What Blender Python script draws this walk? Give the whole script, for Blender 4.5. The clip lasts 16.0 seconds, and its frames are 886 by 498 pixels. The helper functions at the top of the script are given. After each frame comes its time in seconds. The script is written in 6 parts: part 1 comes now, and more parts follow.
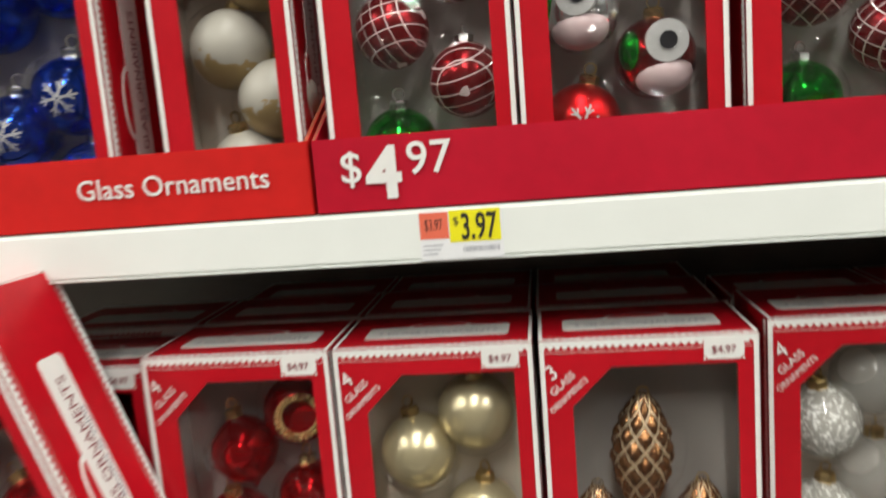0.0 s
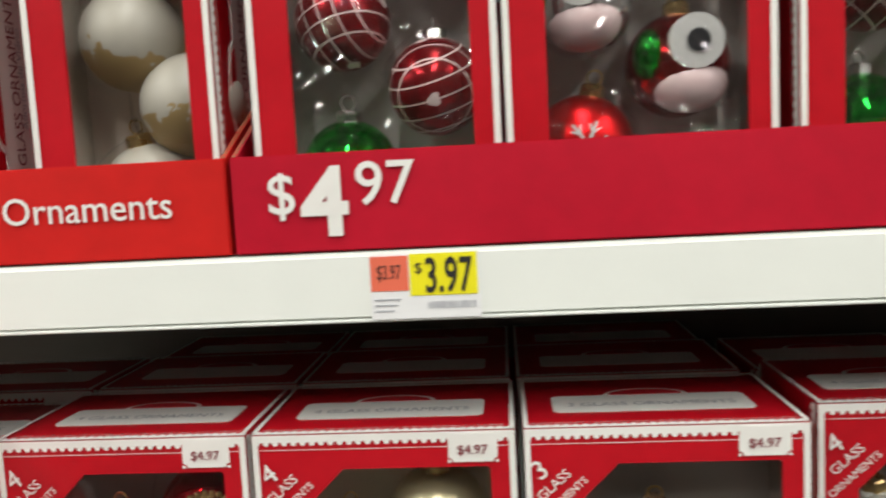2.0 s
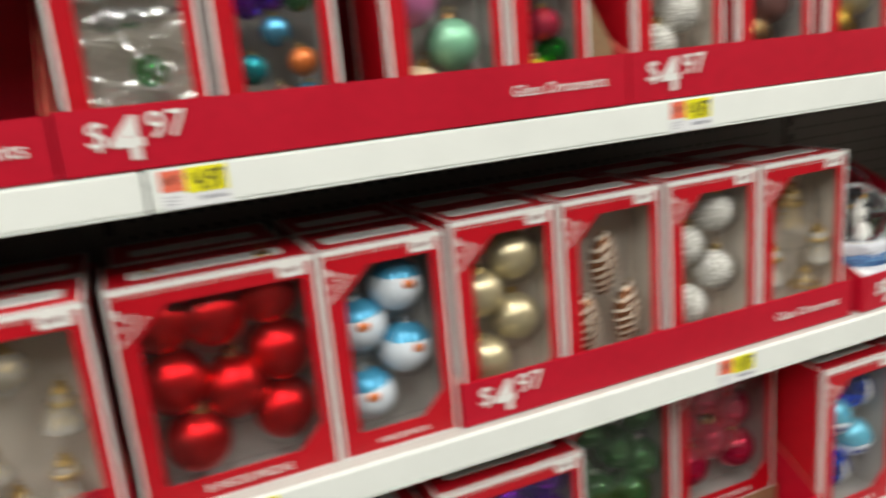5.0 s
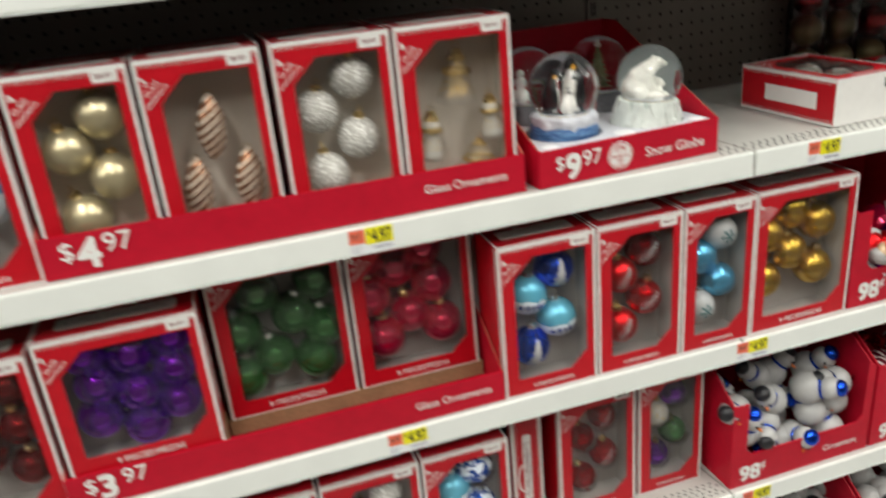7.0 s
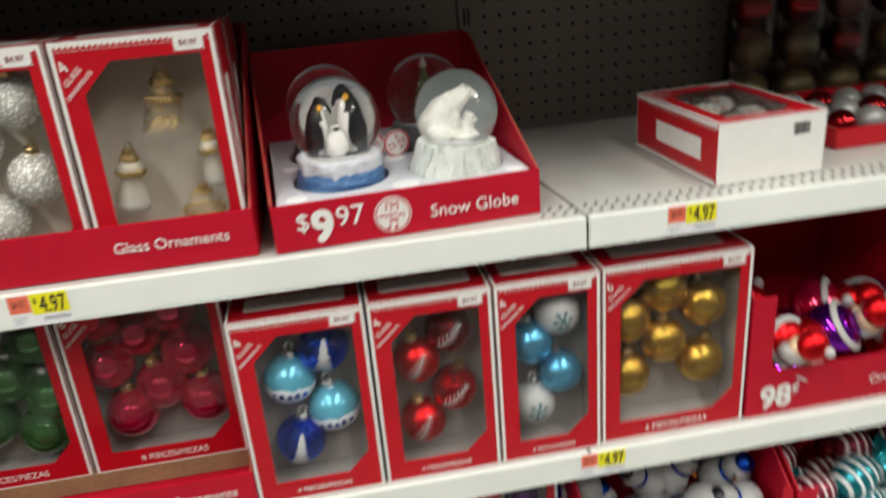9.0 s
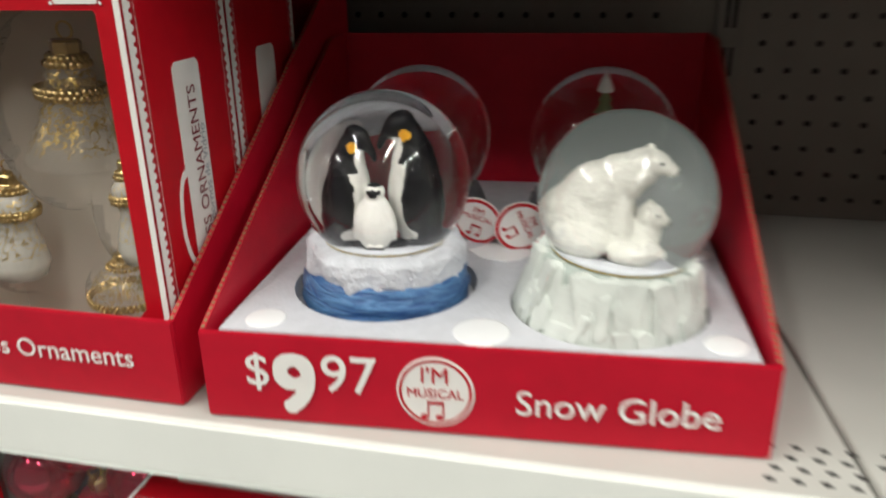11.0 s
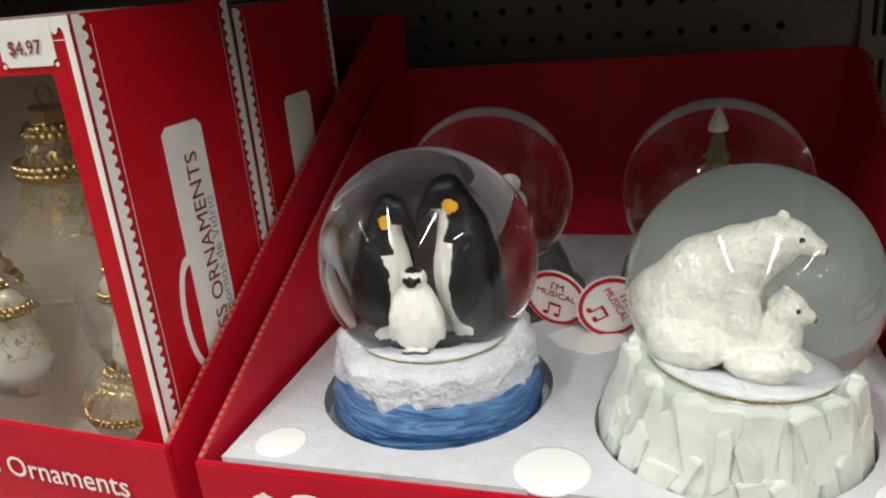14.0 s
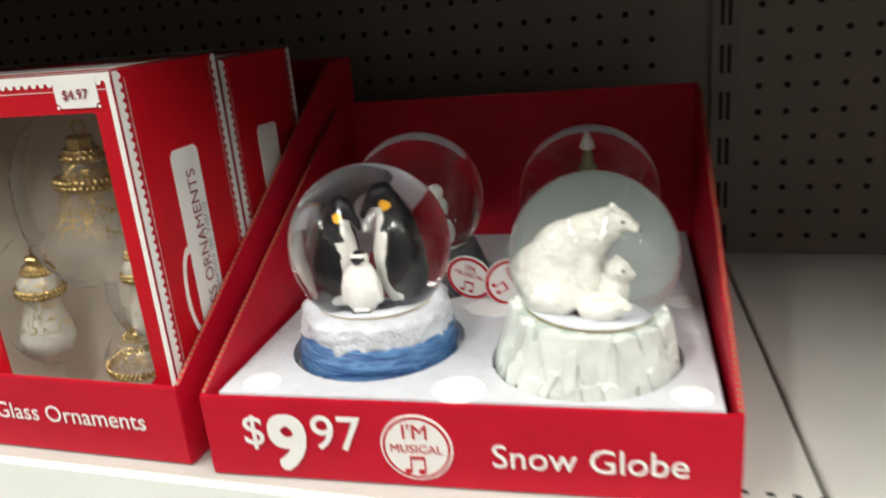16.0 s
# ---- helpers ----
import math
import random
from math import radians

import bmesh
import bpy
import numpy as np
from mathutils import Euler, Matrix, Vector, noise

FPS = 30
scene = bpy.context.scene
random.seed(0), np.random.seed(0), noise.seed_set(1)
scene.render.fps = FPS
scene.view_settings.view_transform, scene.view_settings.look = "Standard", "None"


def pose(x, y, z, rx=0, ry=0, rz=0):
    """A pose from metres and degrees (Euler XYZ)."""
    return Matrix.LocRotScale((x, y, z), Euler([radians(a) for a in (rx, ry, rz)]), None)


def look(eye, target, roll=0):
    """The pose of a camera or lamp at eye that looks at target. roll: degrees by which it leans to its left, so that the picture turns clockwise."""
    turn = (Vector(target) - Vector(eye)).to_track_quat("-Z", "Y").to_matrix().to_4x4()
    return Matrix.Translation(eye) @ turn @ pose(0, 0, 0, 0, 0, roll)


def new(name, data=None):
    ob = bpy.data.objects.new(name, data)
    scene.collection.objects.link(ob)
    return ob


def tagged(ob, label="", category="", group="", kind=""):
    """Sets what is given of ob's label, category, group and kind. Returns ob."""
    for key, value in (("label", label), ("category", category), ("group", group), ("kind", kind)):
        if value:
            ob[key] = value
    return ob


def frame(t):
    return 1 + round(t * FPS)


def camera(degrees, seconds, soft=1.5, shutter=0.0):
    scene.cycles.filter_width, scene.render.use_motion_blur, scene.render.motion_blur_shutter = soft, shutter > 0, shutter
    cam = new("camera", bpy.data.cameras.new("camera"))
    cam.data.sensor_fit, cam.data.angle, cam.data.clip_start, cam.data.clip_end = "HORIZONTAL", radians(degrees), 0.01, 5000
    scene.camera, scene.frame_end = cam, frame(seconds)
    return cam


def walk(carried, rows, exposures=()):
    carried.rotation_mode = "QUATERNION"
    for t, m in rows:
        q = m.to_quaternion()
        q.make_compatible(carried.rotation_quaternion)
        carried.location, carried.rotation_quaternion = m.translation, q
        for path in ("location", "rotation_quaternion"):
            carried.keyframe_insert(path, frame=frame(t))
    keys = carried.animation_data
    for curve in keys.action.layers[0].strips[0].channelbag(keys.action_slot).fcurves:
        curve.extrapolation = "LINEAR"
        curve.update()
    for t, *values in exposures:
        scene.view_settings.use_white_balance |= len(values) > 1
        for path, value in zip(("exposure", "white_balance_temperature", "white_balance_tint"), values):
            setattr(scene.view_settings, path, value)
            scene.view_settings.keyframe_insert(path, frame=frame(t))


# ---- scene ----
EXPOSURES = [(0.0, 0.06), (4.0, 0.04), (5.0, 0.04), (8.0, -0.03), (10.2, -0.03), (12.5, -0.05), (14.5, 0.0), (15.0, 0.10), (15.5, 0.26), (16.0, 0.28)]
cam = camera(59.6, 16.0, soft=2.0, shutter=0.9)
PATH = [
    (0, (0.084, -0.528, 1.454), (-0.178, 1.432, 1.155), -4.6),
    (0.5, (0.071, -0.467, 1.448), (-0.114, 1.514, 1.247), -4.1),
    (1, (0.054, -0.419, 1.441), (-0.034, 1.575, 1.314), -4.3),
    (1.5, (0.053, -0.396, 1.438), (-0.044, 1.592, 1.248), -4.0),
    (2, (0.07, -0.399, 1.44), (-0.093, 1.585, 1.25), -3.0),
    (2.5, (0.13, -0.431, 1.453), (0.051, 1.558, 1.253), -4.9),
    (3, (0.251, -0.502, 1.446), (0.237, 1.491, 1.276), -7.1),
    (3.5, (0.323, -0.531, 1.488), (0.628, 1.421, 1.178), -6.0),
    (4, (0.406, -0.605, 1.518), (0.896, 1.299, 1.15), -4.0),
    (4.5, (0.447, -0.674, 1.482), (1.091, 1.18, 1.098), -5.4),
    (5, (0.549, -0.695, 1.476), (1.294, 1.095, 0.984), -5.3),
    (5.2, (0.597, -0.721, 1.453), (1.377, 1.06, 0.984), -3.6),
    (7.3, (1.142, -0.897, 1.385), (1.606, 0.881, 0.594), -5.3),
    (7.5, (1.19, -0.897, 1.368), (1.643, 0.876, 0.56), -4.7),
    (8, (1.292, -0.841, 1.346), (1.752, 0.899, 0.475), -2.9),
    (8.5, (1.391, -0.788, 1.341), (1.848, 0.975, 0.514), -5.7),
    (9, (1.525, -0.746, 1.369), (1.777, 1.088, 0.613), -4.9),
    (9.5, (1.678, -0.675, 1.396), (1.663, 1.165, 0.612), -5.3),
    (10, (1.707, -0.553, 1.369), (1.545, 1.3, 0.634), -4.8),
    (10.2, (1.692, -0.493, 1.349), (1.497, 1.357, 0.615), -2.2),
    (12.5, (1.65, -0.188, 1.295), (0.923, 1.543, 0.605), -6.9),
    (13, (1.655, -0.193, 1.297), (0.929, 1.544, 0.621), -6.3),
    (13.5, (1.656, -0.198, 1.299), (0.927, 1.541, 0.635), -6.2),
    (14, (1.661, -0.203, 1.307), (0.955, 1.542, 0.632), -5.4),
    (14.5, (1.659, -0.213, 1.304), (0.985, 1.563, 0.678), -5.1),
    (15, (1.668, -0.238, 1.311), (1.003, 1.544, 0.694), -5.6),
    (15.5, (1.685, -0.279, 1.322), (1.073, 1.526, 0.716), -4.5),
    (16, (1.714, -0.314, 1.328), (1.119, 1.488, 0.698), -5.3),
]
walk(cam, [(t, look(eye, target, roll)) for t, eye, target, roll in PATH], EXPOSURES)

# ---- light: ceiling of a big shop with rows of fluorescent strips ----
world = bpy.data.worlds.new("world")
scene.world = world
world.use_nodes = True
world.node_tree.nodes["Background"].inputs[0].default_value = (0.9, 0.95, 1.0, 1)
world.node_tree.nodes["Background"].inputs[1].default_value = 0.0
LAMP_POWER = 124.0
LAMP_ROWS = [-8.6, -5.6, -2.8, 0.1, 2.8, 5.6, 8.6]


# ---- materials ----
def mat(name, color, rough=0.5, metal=0.0, grain=0.0, scale=60.0, bump=0.0, bump_scale=200.0, spec=0.5, coat=0.0, mottled=None):
    m = bpy.data.materials.new(name)
    m.use_nodes = True
    nt = m.node_tree
    b = nt.nodes["Principled BSDF"]
    b.inputs["Base Color"].default_value = (*color, 1)
    b.inputs["Roughness"].default_value = rough
    b.inputs["Metallic"].default_value = metal
    b.inputs["Specular IOR Level"].default_value = spec
    b.inputs["Coat Weight"].default_value = coat
    b.inputs["Coat Roughness"].default_value = 0.08
    tc = nt.nodes.new("ShaderNodeTexCoord")
    geo = nt.nodes.new("ShaderNodeNewGeometry")
    if grain:
        n1 = nt.nodes.new("ShaderNodeTexNoise")
        n1.inputs["Scale"].default_value = scale
        n1.inputs["Detail"].default_value = 4
        nt.links.new(geo.outputs["Position"], n1.inputs["Vector"])
        n2 = nt.nodes.new("ShaderNodeTexNoise")
        n2.inputs["Scale"].default_value = scale * 0.12
        nt.links.new(geo.outputs["Position"], n2.inputs["Vector"])
        add = nt.nodes.new("ShaderNodeMath")
        add.operation = "MULTIPLY_ADD"
        add.inputs[1].default_value = 0.5
        nt.links.new(n1.outputs["Fac"], add.inputs[0])
        half = nt.nodes.new("ShaderNodeMath")
        half.operation = "MULTIPLY"
        half.inputs[1].default_value = 0.5
        nt.links.new(n2.outputs["Fac"], half.inputs[0])
        nt.links.new(half.outputs[0], add.inputs[2])
        ramp = nt.nodes.new("ShaderNodeMapRange")
        ramp.inputs["From Min"].default_value = 0.3
        ramp.inputs["From Max"].default_value = 0.7
        nt.links.new(add.outputs[0], ramp.inputs["Value"])
        mix = nt.nodes.new("ShaderNodeMix")
        mix.data_type = "RGBA"
        lo = mottled or tuple(c * (1 - grain) for c in color)
        mix.inputs["A"].default_value = (*lo, 1)
        mix.inputs["B"].default_value = (*(min(1, c * (1 + grain * 0.5)) for c in color), 1)
        nt.links.new(ramp.outputs[0], mix.inputs["Factor"])
        nt.links.new(mix.outputs["Result"], b.inputs["Base Color"])
        rr = nt.nodes.new("ShaderNodeMapRange")
        rr.inputs["To Min"].default_value = max(0.02, rough - 0.08)
        rr.inputs["To Max"].default_value = rough + 0.08
        nt.links.new(n2.outputs["Fac"], rr.inputs["Value"])
        nt.links.new(rr.outputs[0], b.inputs["Roughness"])
    if bump:
        n3 = nt.nodes.new("ShaderNodeTexNoise")
        n3.inputs["Scale"].default_value = bump_scale
        n3.inputs["Detail"].default_value = 3
        nt.links.new(geo.outputs["Position"], n3.inputs["Vector"])
        bp = nt.nodes.new("ShaderNodeBump")
        bp.inputs["Strength"].default_value = bump
        bp.inputs["Distance"].default_value = 0.002
        nt.links.new(n3.outputs["Fac"], bp.inputs["Height"])
        nt.links.new(bp.outputs[0], b.inputs["Normal"])
    return m


def node(nt, kind, op=None, *values):
    n = nt.nodes.new(kind)
    if op:
        n.operation = op
    for k, v in enumerate(values):
        if v is None:
            continue
        if isinstance(v, bpy.types.NodeSocket):
            nt.links.new(v, n.inputs[k])
        else:
            n.inputs[k].default_value = v
    return n


def patterned(name, color, second, kind, rough=0.15, metal=0.6, second_metal=0.0, second_rough=0.6):
    """A painted bauble: base colour and a second paint laid over it by its own coordinates."""
    m = mat(name, color, rough, metal)
    nt = m.node_tree
    b = nt.nodes["Principled BSDF"]
    tc = nt.nodes.new("ShaderNodeTexCoord")
    xyz = nt.nodes.new("ShaderNodeSeparateXYZ")
    rotated = nt.nodes.new("ShaderNodeMapping")
    nt.links.new(tc.outputs["Object"], rotated.inputs["Vector"])
    nt.links.new(rotated.outputs[0], xyz.inputs[0])
    x, y, z = xyz.outputs
    noisy = nt.nodes.new("ShaderNodeTexNoise")
    noisy.inputs["Detail"].default_value = 5
    nt.links.new(tc.outputs["Object"], noisy.inputs["Vector"])
    nf = noisy.outputs["Fac"]
    if kind == "plaid":
        rotated.inputs["Rotation"].default_value = (0.3, 0.5, 0.2)
        lines = []
        for c in (x, z):
            s = node(nt, "ShaderNodeMath", "MULTIPLY", c, 3.0)
            f = node(nt, "ShaderNodeMath", "PINGPONG", s.outputs[0], 0.5)
            lines.append(node(nt, "ShaderNodeMath", "LESS_THAN", f.outputs[0], 0.045).outputs[0])
        fac = node(nt, "ShaderNodeMath", "MAXIMUM", *lines).outputs[0]
    elif kind == "foot":
        noisy.inputs["Scale"].default_value = 3.0
        s = node(nt, "ShaderNodeMath", "MULTIPLY_ADD", nf, 1.5, -0.95)
        s = node(nt, "ShaderNodeMath", "SUBTRACT", s.outputs[0], z)
        fac = node(nt, "ShaderNodeMath", "GREATER_THAN", s.outputs[0], 0.25).outputs[0]
    elif kind == "stripes":
        s = node(nt, "ShaderNodeMath", "MULTIPLY", z, 2.6)
        f = node(nt, "ShaderNodeMath", "PINGPONG", s.outputs[0], 0.5)
        fac = node(nt, "ShaderNodeMath", "LESS_THAN", f.outputs[0], 0.16).outputs[0]
    elif kind == "twist":
        rotated.inputs["Rotation"].default_value = (0, 0.65, 0)
        s = node(nt, "ShaderNodeMath", "MULTIPLY", z, 3.0)
        f = node(nt, "ShaderNodeMath", "PINGPONG", s.outputs[0], 0.5)
        fac = node(nt, "ShaderNodeMath", "LESS_THAN", f.outputs[0], 0.15).outputs[0]
    elif kind == "scales":
        turn = node(nt, "ShaderNodeMath", "ARCTAN2", y, x).outputs[0]
        turn = node(nt, "ShaderNodeMath", "MULTIPLY", turn, 4.0).outputs[0]
        lines = []
        for slope in (4.6, -4.6):
            s = node(nt, "ShaderNodeMath", "MULTIPLY_ADD", z, slope, turn).outputs[0]
            s = node(nt, "ShaderNodeMath", "SINE", s).outputs[0]
            lines.append(node(nt, "ShaderNodeMath", "ABSOLUTE", s).outputs[0])
        near = node(nt, "ShaderNodeMath", "MINIMUM", *lines).outputs[0]
        fac = node(nt, "ShaderNodeMath", "LESS_THAN", near, 0.24).outputs[0]
    elif kind == "sprig":
        noisy.inputs["Scale"].default_value = 5.5
        lo = node(nt, "ShaderNodeMath", "SUBTRACT", nf, 0.5).outputs[0]
        lo = node(nt, "ShaderNodeMath", "ABSOLUTE", lo).outputs[0]
        thin = node(nt, "ShaderNodeMath", "LESS_THAN", lo, 0.020).outputs[0]
        away = node(nt, "ShaderNodeMath", "ABSOLUTE", z).outputs[0]
        belt = node(nt, "ShaderNodeMath", "LESS_THAN", away, 0.70).outputs[0]
        fac = node(nt, "ShaderNodeMath", "MULTIPLY", thin, belt).outputs[0]
    elif kind == "glitter":
        noisy.inputs["Scale"].default_value = 9.0
        fac = node(nt, "ShaderNodeMath", "GREATER_THAN", nf, 0.56).outputs[0]
    elif kind == "hat":
        noisy.inputs["Scale"].default_value = 4.0
        s = node(nt, "ShaderNodeMath", "MULTIPLY_ADD", nf, 0.25, -0.12)
        s = node(nt, "ShaderNodeMath", "ADD", s.outputs[0], z)
        fac = node(nt, "ShaderNodeMath", "LESS_THAN", s.outputs[0], 0.38).outputs[0]
    elif kind == "half":
        noisy.inputs["Scale"].default_value = 2.0
        s = node(nt, "ShaderNodeMath", "MULTIPLY_ADD", nf, 0.5, -0.25)
        s = node(nt, "ShaderNodeMath", "ADD", s.outputs[0], z)
        fac = node(nt, "ShaderNodeMath", "LESS_THAN", s.outputs[0], -0.05).outputs[0]
    else:
        noisy.inputs["Scale"].default_value = 2.5
        fac = node(nt, "ShaderNodeMath", "GREATER_THAN", nf, 0.52).outputs[0]
    for socket, a, c in (("Base Color", (*color, 1), (*second, 1)), ("Metallic", metal, second_metal), ("Roughness", rough, second_rough)):
        mix = nt.nodes.new("ShaderNodeMix")
        mix.data_type = "RGBA" if socket == "Base Color" else "FLOAT"
        mix.inputs["A"].default_value, mix.inputs["B"].default_value = a, c
        nt.links.new(fac, mix.inputs["Factor"])
        nt.links.new(mix.outputs["Result"], b.inputs[socket])
    return m


def waves(name, light, dark):
    """Blue paint brushed round a foot in long wavy streaks, with relief."""
    m = mat(name, light, 0.32)
    nt = m.node_tree
    b = nt.nodes["Principled BSDF"]
    tc = nt.nodes.new("ShaderNodeTexCoord")
    squash = nt.nodes.new("ShaderNodeMapping")
    squash.inputs["Scale"].default_value = (1.0, 1.0, 6.5)
    n = nt.nodes.new("ShaderNodeTexNoise")
    n.inputs["Scale"].default_value, n.inputs["Detail"].default_value, n.inputs["Distortion"].default_value = 42.0, 5.0, 1.4
    nt.links.new(tc.outputs["Object"], squash.inputs["Vector"])
    nt.links.new(squash.outputs[0], n.inputs["Vector"])
    ramp = nt.nodes.new("ShaderNodeMapRange")
    ramp.inputs["From Min"].default_value, ramp.inputs["From Max"].default_value = 0.36, 0.62
    nt.links.new(n.outputs["Fac"], ramp.inputs["Value"])
    mix = nt.nodes.new("ShaderNodeMix")
    mix.data_type = "RGBA"
    mix.inputs["A"].default_value, mix.inputs["B"].default_value = (*dark, 1), (*light, 1)
    nt.links.new(ramp.outputs[0], mix.inputs["Factor"])
    nt.links.new(mix.outputs["Result"], b.inputs["Base Color"])
    bp = nt.nodes.new("ShaderNodeBump")
    bp.inputs["Strength"].default_value, bp.inputs["Distance"].default_value = 0.8, 0.003
    nt.links.new(n.outputs["Fac"], bp.inputs["Height"])
    nt.links.new(bp.outputs[0], b.inputs["Normal"])
    return m


def film_material(name, gloss=0.06, bump=0.6, scale=28.0, tint=(1, 1, 1), ior=1.45, rough=0.04):
    m = bpy.data.materials.new(name)
    m.use_nodes = True
    nt = m.node_tree
    nt.nodes.remove(nt.nodes["Principled BSDF"])
    out = nt.nodes["Material Output"]
    clear = nt.nodes.new("ShaderNodeBsdfTransparent")
    clear.inputs[0].default_value = (*tint, 1)
    shine = nt.nodes.new("ShaderNodeBsdfGlossy")
    shine.inputs["Roughness"].default_value = rough
    mix = nt.nodes.new("ShaderNodeMixShader")
    fres = nt.nodes.new("ShaderNodeFresnel")
    fres.inputs["IOR"].default_value = ior
    add = node(nt, "ShaderNodeMath", "ADD", fres.outputs[0], gloss)
    add.use_clamp = True
    nt.links.new(add.outputs[0], mix.inputs[0])
    nt.links.new(clear.outputs[0], mix.inputs[1])
    nt.links.new(shine.outputs[0], mix.inputs[2])
    nt.links.new(mix.outputs[0], out.inputs[0])
    if bump:
        geo = nt.nodes.new("ShaderNodeNewGeometry")
        n = nt.nodes.new("ShaderNodeTexNoise")
        n.inputs["Scale"].default_value = scale
        n.inputs["Detail"].default_value = 2
        n.inputs["Distortion"].default_value = 1.2
        nt.links.new(geo.outputs["Position"], n.inputs["Vector"])
        bp = nt.nodes.new("ShaderNodeBump")
        bp.inputs["Strength"].default_value = bump
        bp.inputs["Distance"].default_value = 0.01
        nt.links.new(n.outputs["Fac"], bp.inputs["Height"])
        nt.links.new(bp.outputs[0], shine.inputs["Normal"])
        nt.links.new(bp.outputs[0], fres.inputs["Normal"])
    return m


RED = mat("red_card", (0.49, 0.005, 0.014), 0.36, grain=0.14, scale=90, bump=0.05, bump_scale=150, spec=0.35)
TRAY_RED = mat("tray_red_card", (0.48, 0.004, 0.022), 0.5, grain=0.16, scale=70, bump=0.08, bump_scale=120, spec=0.28)
TRAY_ORANGE = mat("tray_orange_red_card", (0.58, 0.012, 0.010), 0.5, grain=0.14, scale=70, bump=0.08, bump_scale=120, spec=0.28)
WHITE = mat("white_print", (0.80, 0.79, 0.76), 0.45, grain=0.06, scale=80)
INK = mat("dark_red_ink", (0.22, 0.03, 0.04), 0.5)
BLACK_INK = mat("black_ink", (0.02, 0.02, 0.02), 0.5)
BEIGE_LINER = mat("beige_card_liner", (0.62, 0.56, 0.48), 0.6, grain=0.1, scale=40)
LINER = mat("grey_card_liner", (0.42, 0.395, 0.365), 0.6, grain=0.12, scale=40)
CORRUGATED = mat("brown_corrugated_card", (0.30, 0.18, 0.09), 0.8, grain=0.3, scale=160)
ENAMEL = mat("white_shelf_enamel", (0.83, 0.86, 0.82), 0.34, grain=0.07, scale=14, bump=0.03, bump_scale=300)
# The rail's white greyed down: shade from the shelf above, put into colour.
SHADED_DECK = mat("shaded_deck_enamel", (0.50, 0.50, 0.465), 0.42, grain=0.12, scale=14, bump=0.03, bump_scale=300)
# Underside and brackets: the shade below a shelf is put into this grey.
SHADED_STEEL = mat("shaded_underside", (0.20, 0.195, 0.18), 0.5, grain=0.2, scale=20)
# Beige darkened: the shade behind the goods sits in the board's colour.
SHADED_PEG = mat("shaded_pegboard_beige", (0.21, 0.20, 0.175), 0.55, grain=0.12, scale=30)
HOLE = mat("hole_black", (0.01, 0.01, 0.01), 0.9)
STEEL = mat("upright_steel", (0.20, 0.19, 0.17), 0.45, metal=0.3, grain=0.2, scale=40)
FOAM = mat("white_foam", (0.58, 0.59, 0.63), 0.75, grain=0.12, scale=110, bump=0.35, bump_scale=420)
YELLOW = mat("yellow_label", (0.85, 0.78, 0.01), 0.5, grain=0.05)
SALMON = mat("orange_label", (0.80, 0.16, 0.09), 0.5, grain=0.05)
PAPER = mat("white_label", (0.82, 0.83, 0.84), 0.4, grain=0.04)
GREY_INK = mat("grey_ink", (0.35, 0.36, 0.40), 0.6)
FILM = film_material("clear_window_film", 0.012, 0.22, 24)
BLISTER = film_material("clear_blister", 0.008, 0.10, 120, ior=1.22)
CRINKLE = film_material("crinkled_plastic", 0.06, 1.0, 26, ior=1.3)
RUMPLED = film_material("rumpled_plastic", 0.26, 1.0, 34, ior=1.45, rough=0.16)
GOLD_CAP = mat("gold_cap", (0.62, 0.45, 0.20), 0.28, 1.0, grain=0.2, scale=300)
SILVER_CAP = mat("silver_cap", (0.8, 0.8, 0.78), 0.22, 1.0, grain=0.2, scale=300)
LINO = mat("floor_lino", (0.30, 0.29, 0.275), 0.25, grain=0.1, scale=3)
BLOCKER = mat("dark_blocker", (0.20, 0.18, 0.17), 0.6, grain=0.3, scale=3)
PAINT = mat("wall_paint", (0.55, 0.54, 0.51), 0.7, grain=0.05, scale=2)

def veil(name, color, rough, cover):
    """Thin tinted glass: partly see-through paint with a hard gloss."""
    m = mat(name, color, rough, 0.0, coat=0.6)
    m.node_tree.nodes["Principled BSDF"].inputs["Alpha"].default_value = cover
    return m


def cover_but(m, b, cover):
    """Let the glass be seen through, but not the paint laid on it."""
    painted = b.inputs["Metallic"].links[0].from_node.inputs["Factor"].links[0].from_socket
    mix = m.node_tree.nodes.new("ShaderNodeMix")
    mix.inputs["A"].default_value, mix.inputs["B"].default_value = cover, 1.0
    m.node_tree.links.new(painted, mix.inputs["Factor"])
    m.node_tree.links.new(mix.outputs["Result"], b.inputs["Alpha"])


def gilded(name, color, rough, cover):
    """See-through glass with a gold glitter sprig on it."""
    m = patterned(name, color, (0.55, 0.38, 0.12), "sprig", rough, 0.0, 0.9, 0.3)
    b = m.node_tree.nodes["Principled BSDF"]
    cover_but(m, b, cover)
    b.inputs["Coat Weight"].default_value = 0.6
    return m


def lace(name, color, second, cover):
    """Clear glass under white glitter lace."""
    m = patterned(name, color, second, "glitter", 0.12, 0.0, 0.0, 0.8)
    b = m.node_tree.nodes["Principled BSDF"]
    cover_but(m, b, cover)
    b.inputs["Coat Weight"].default_value = 0.8
    return m


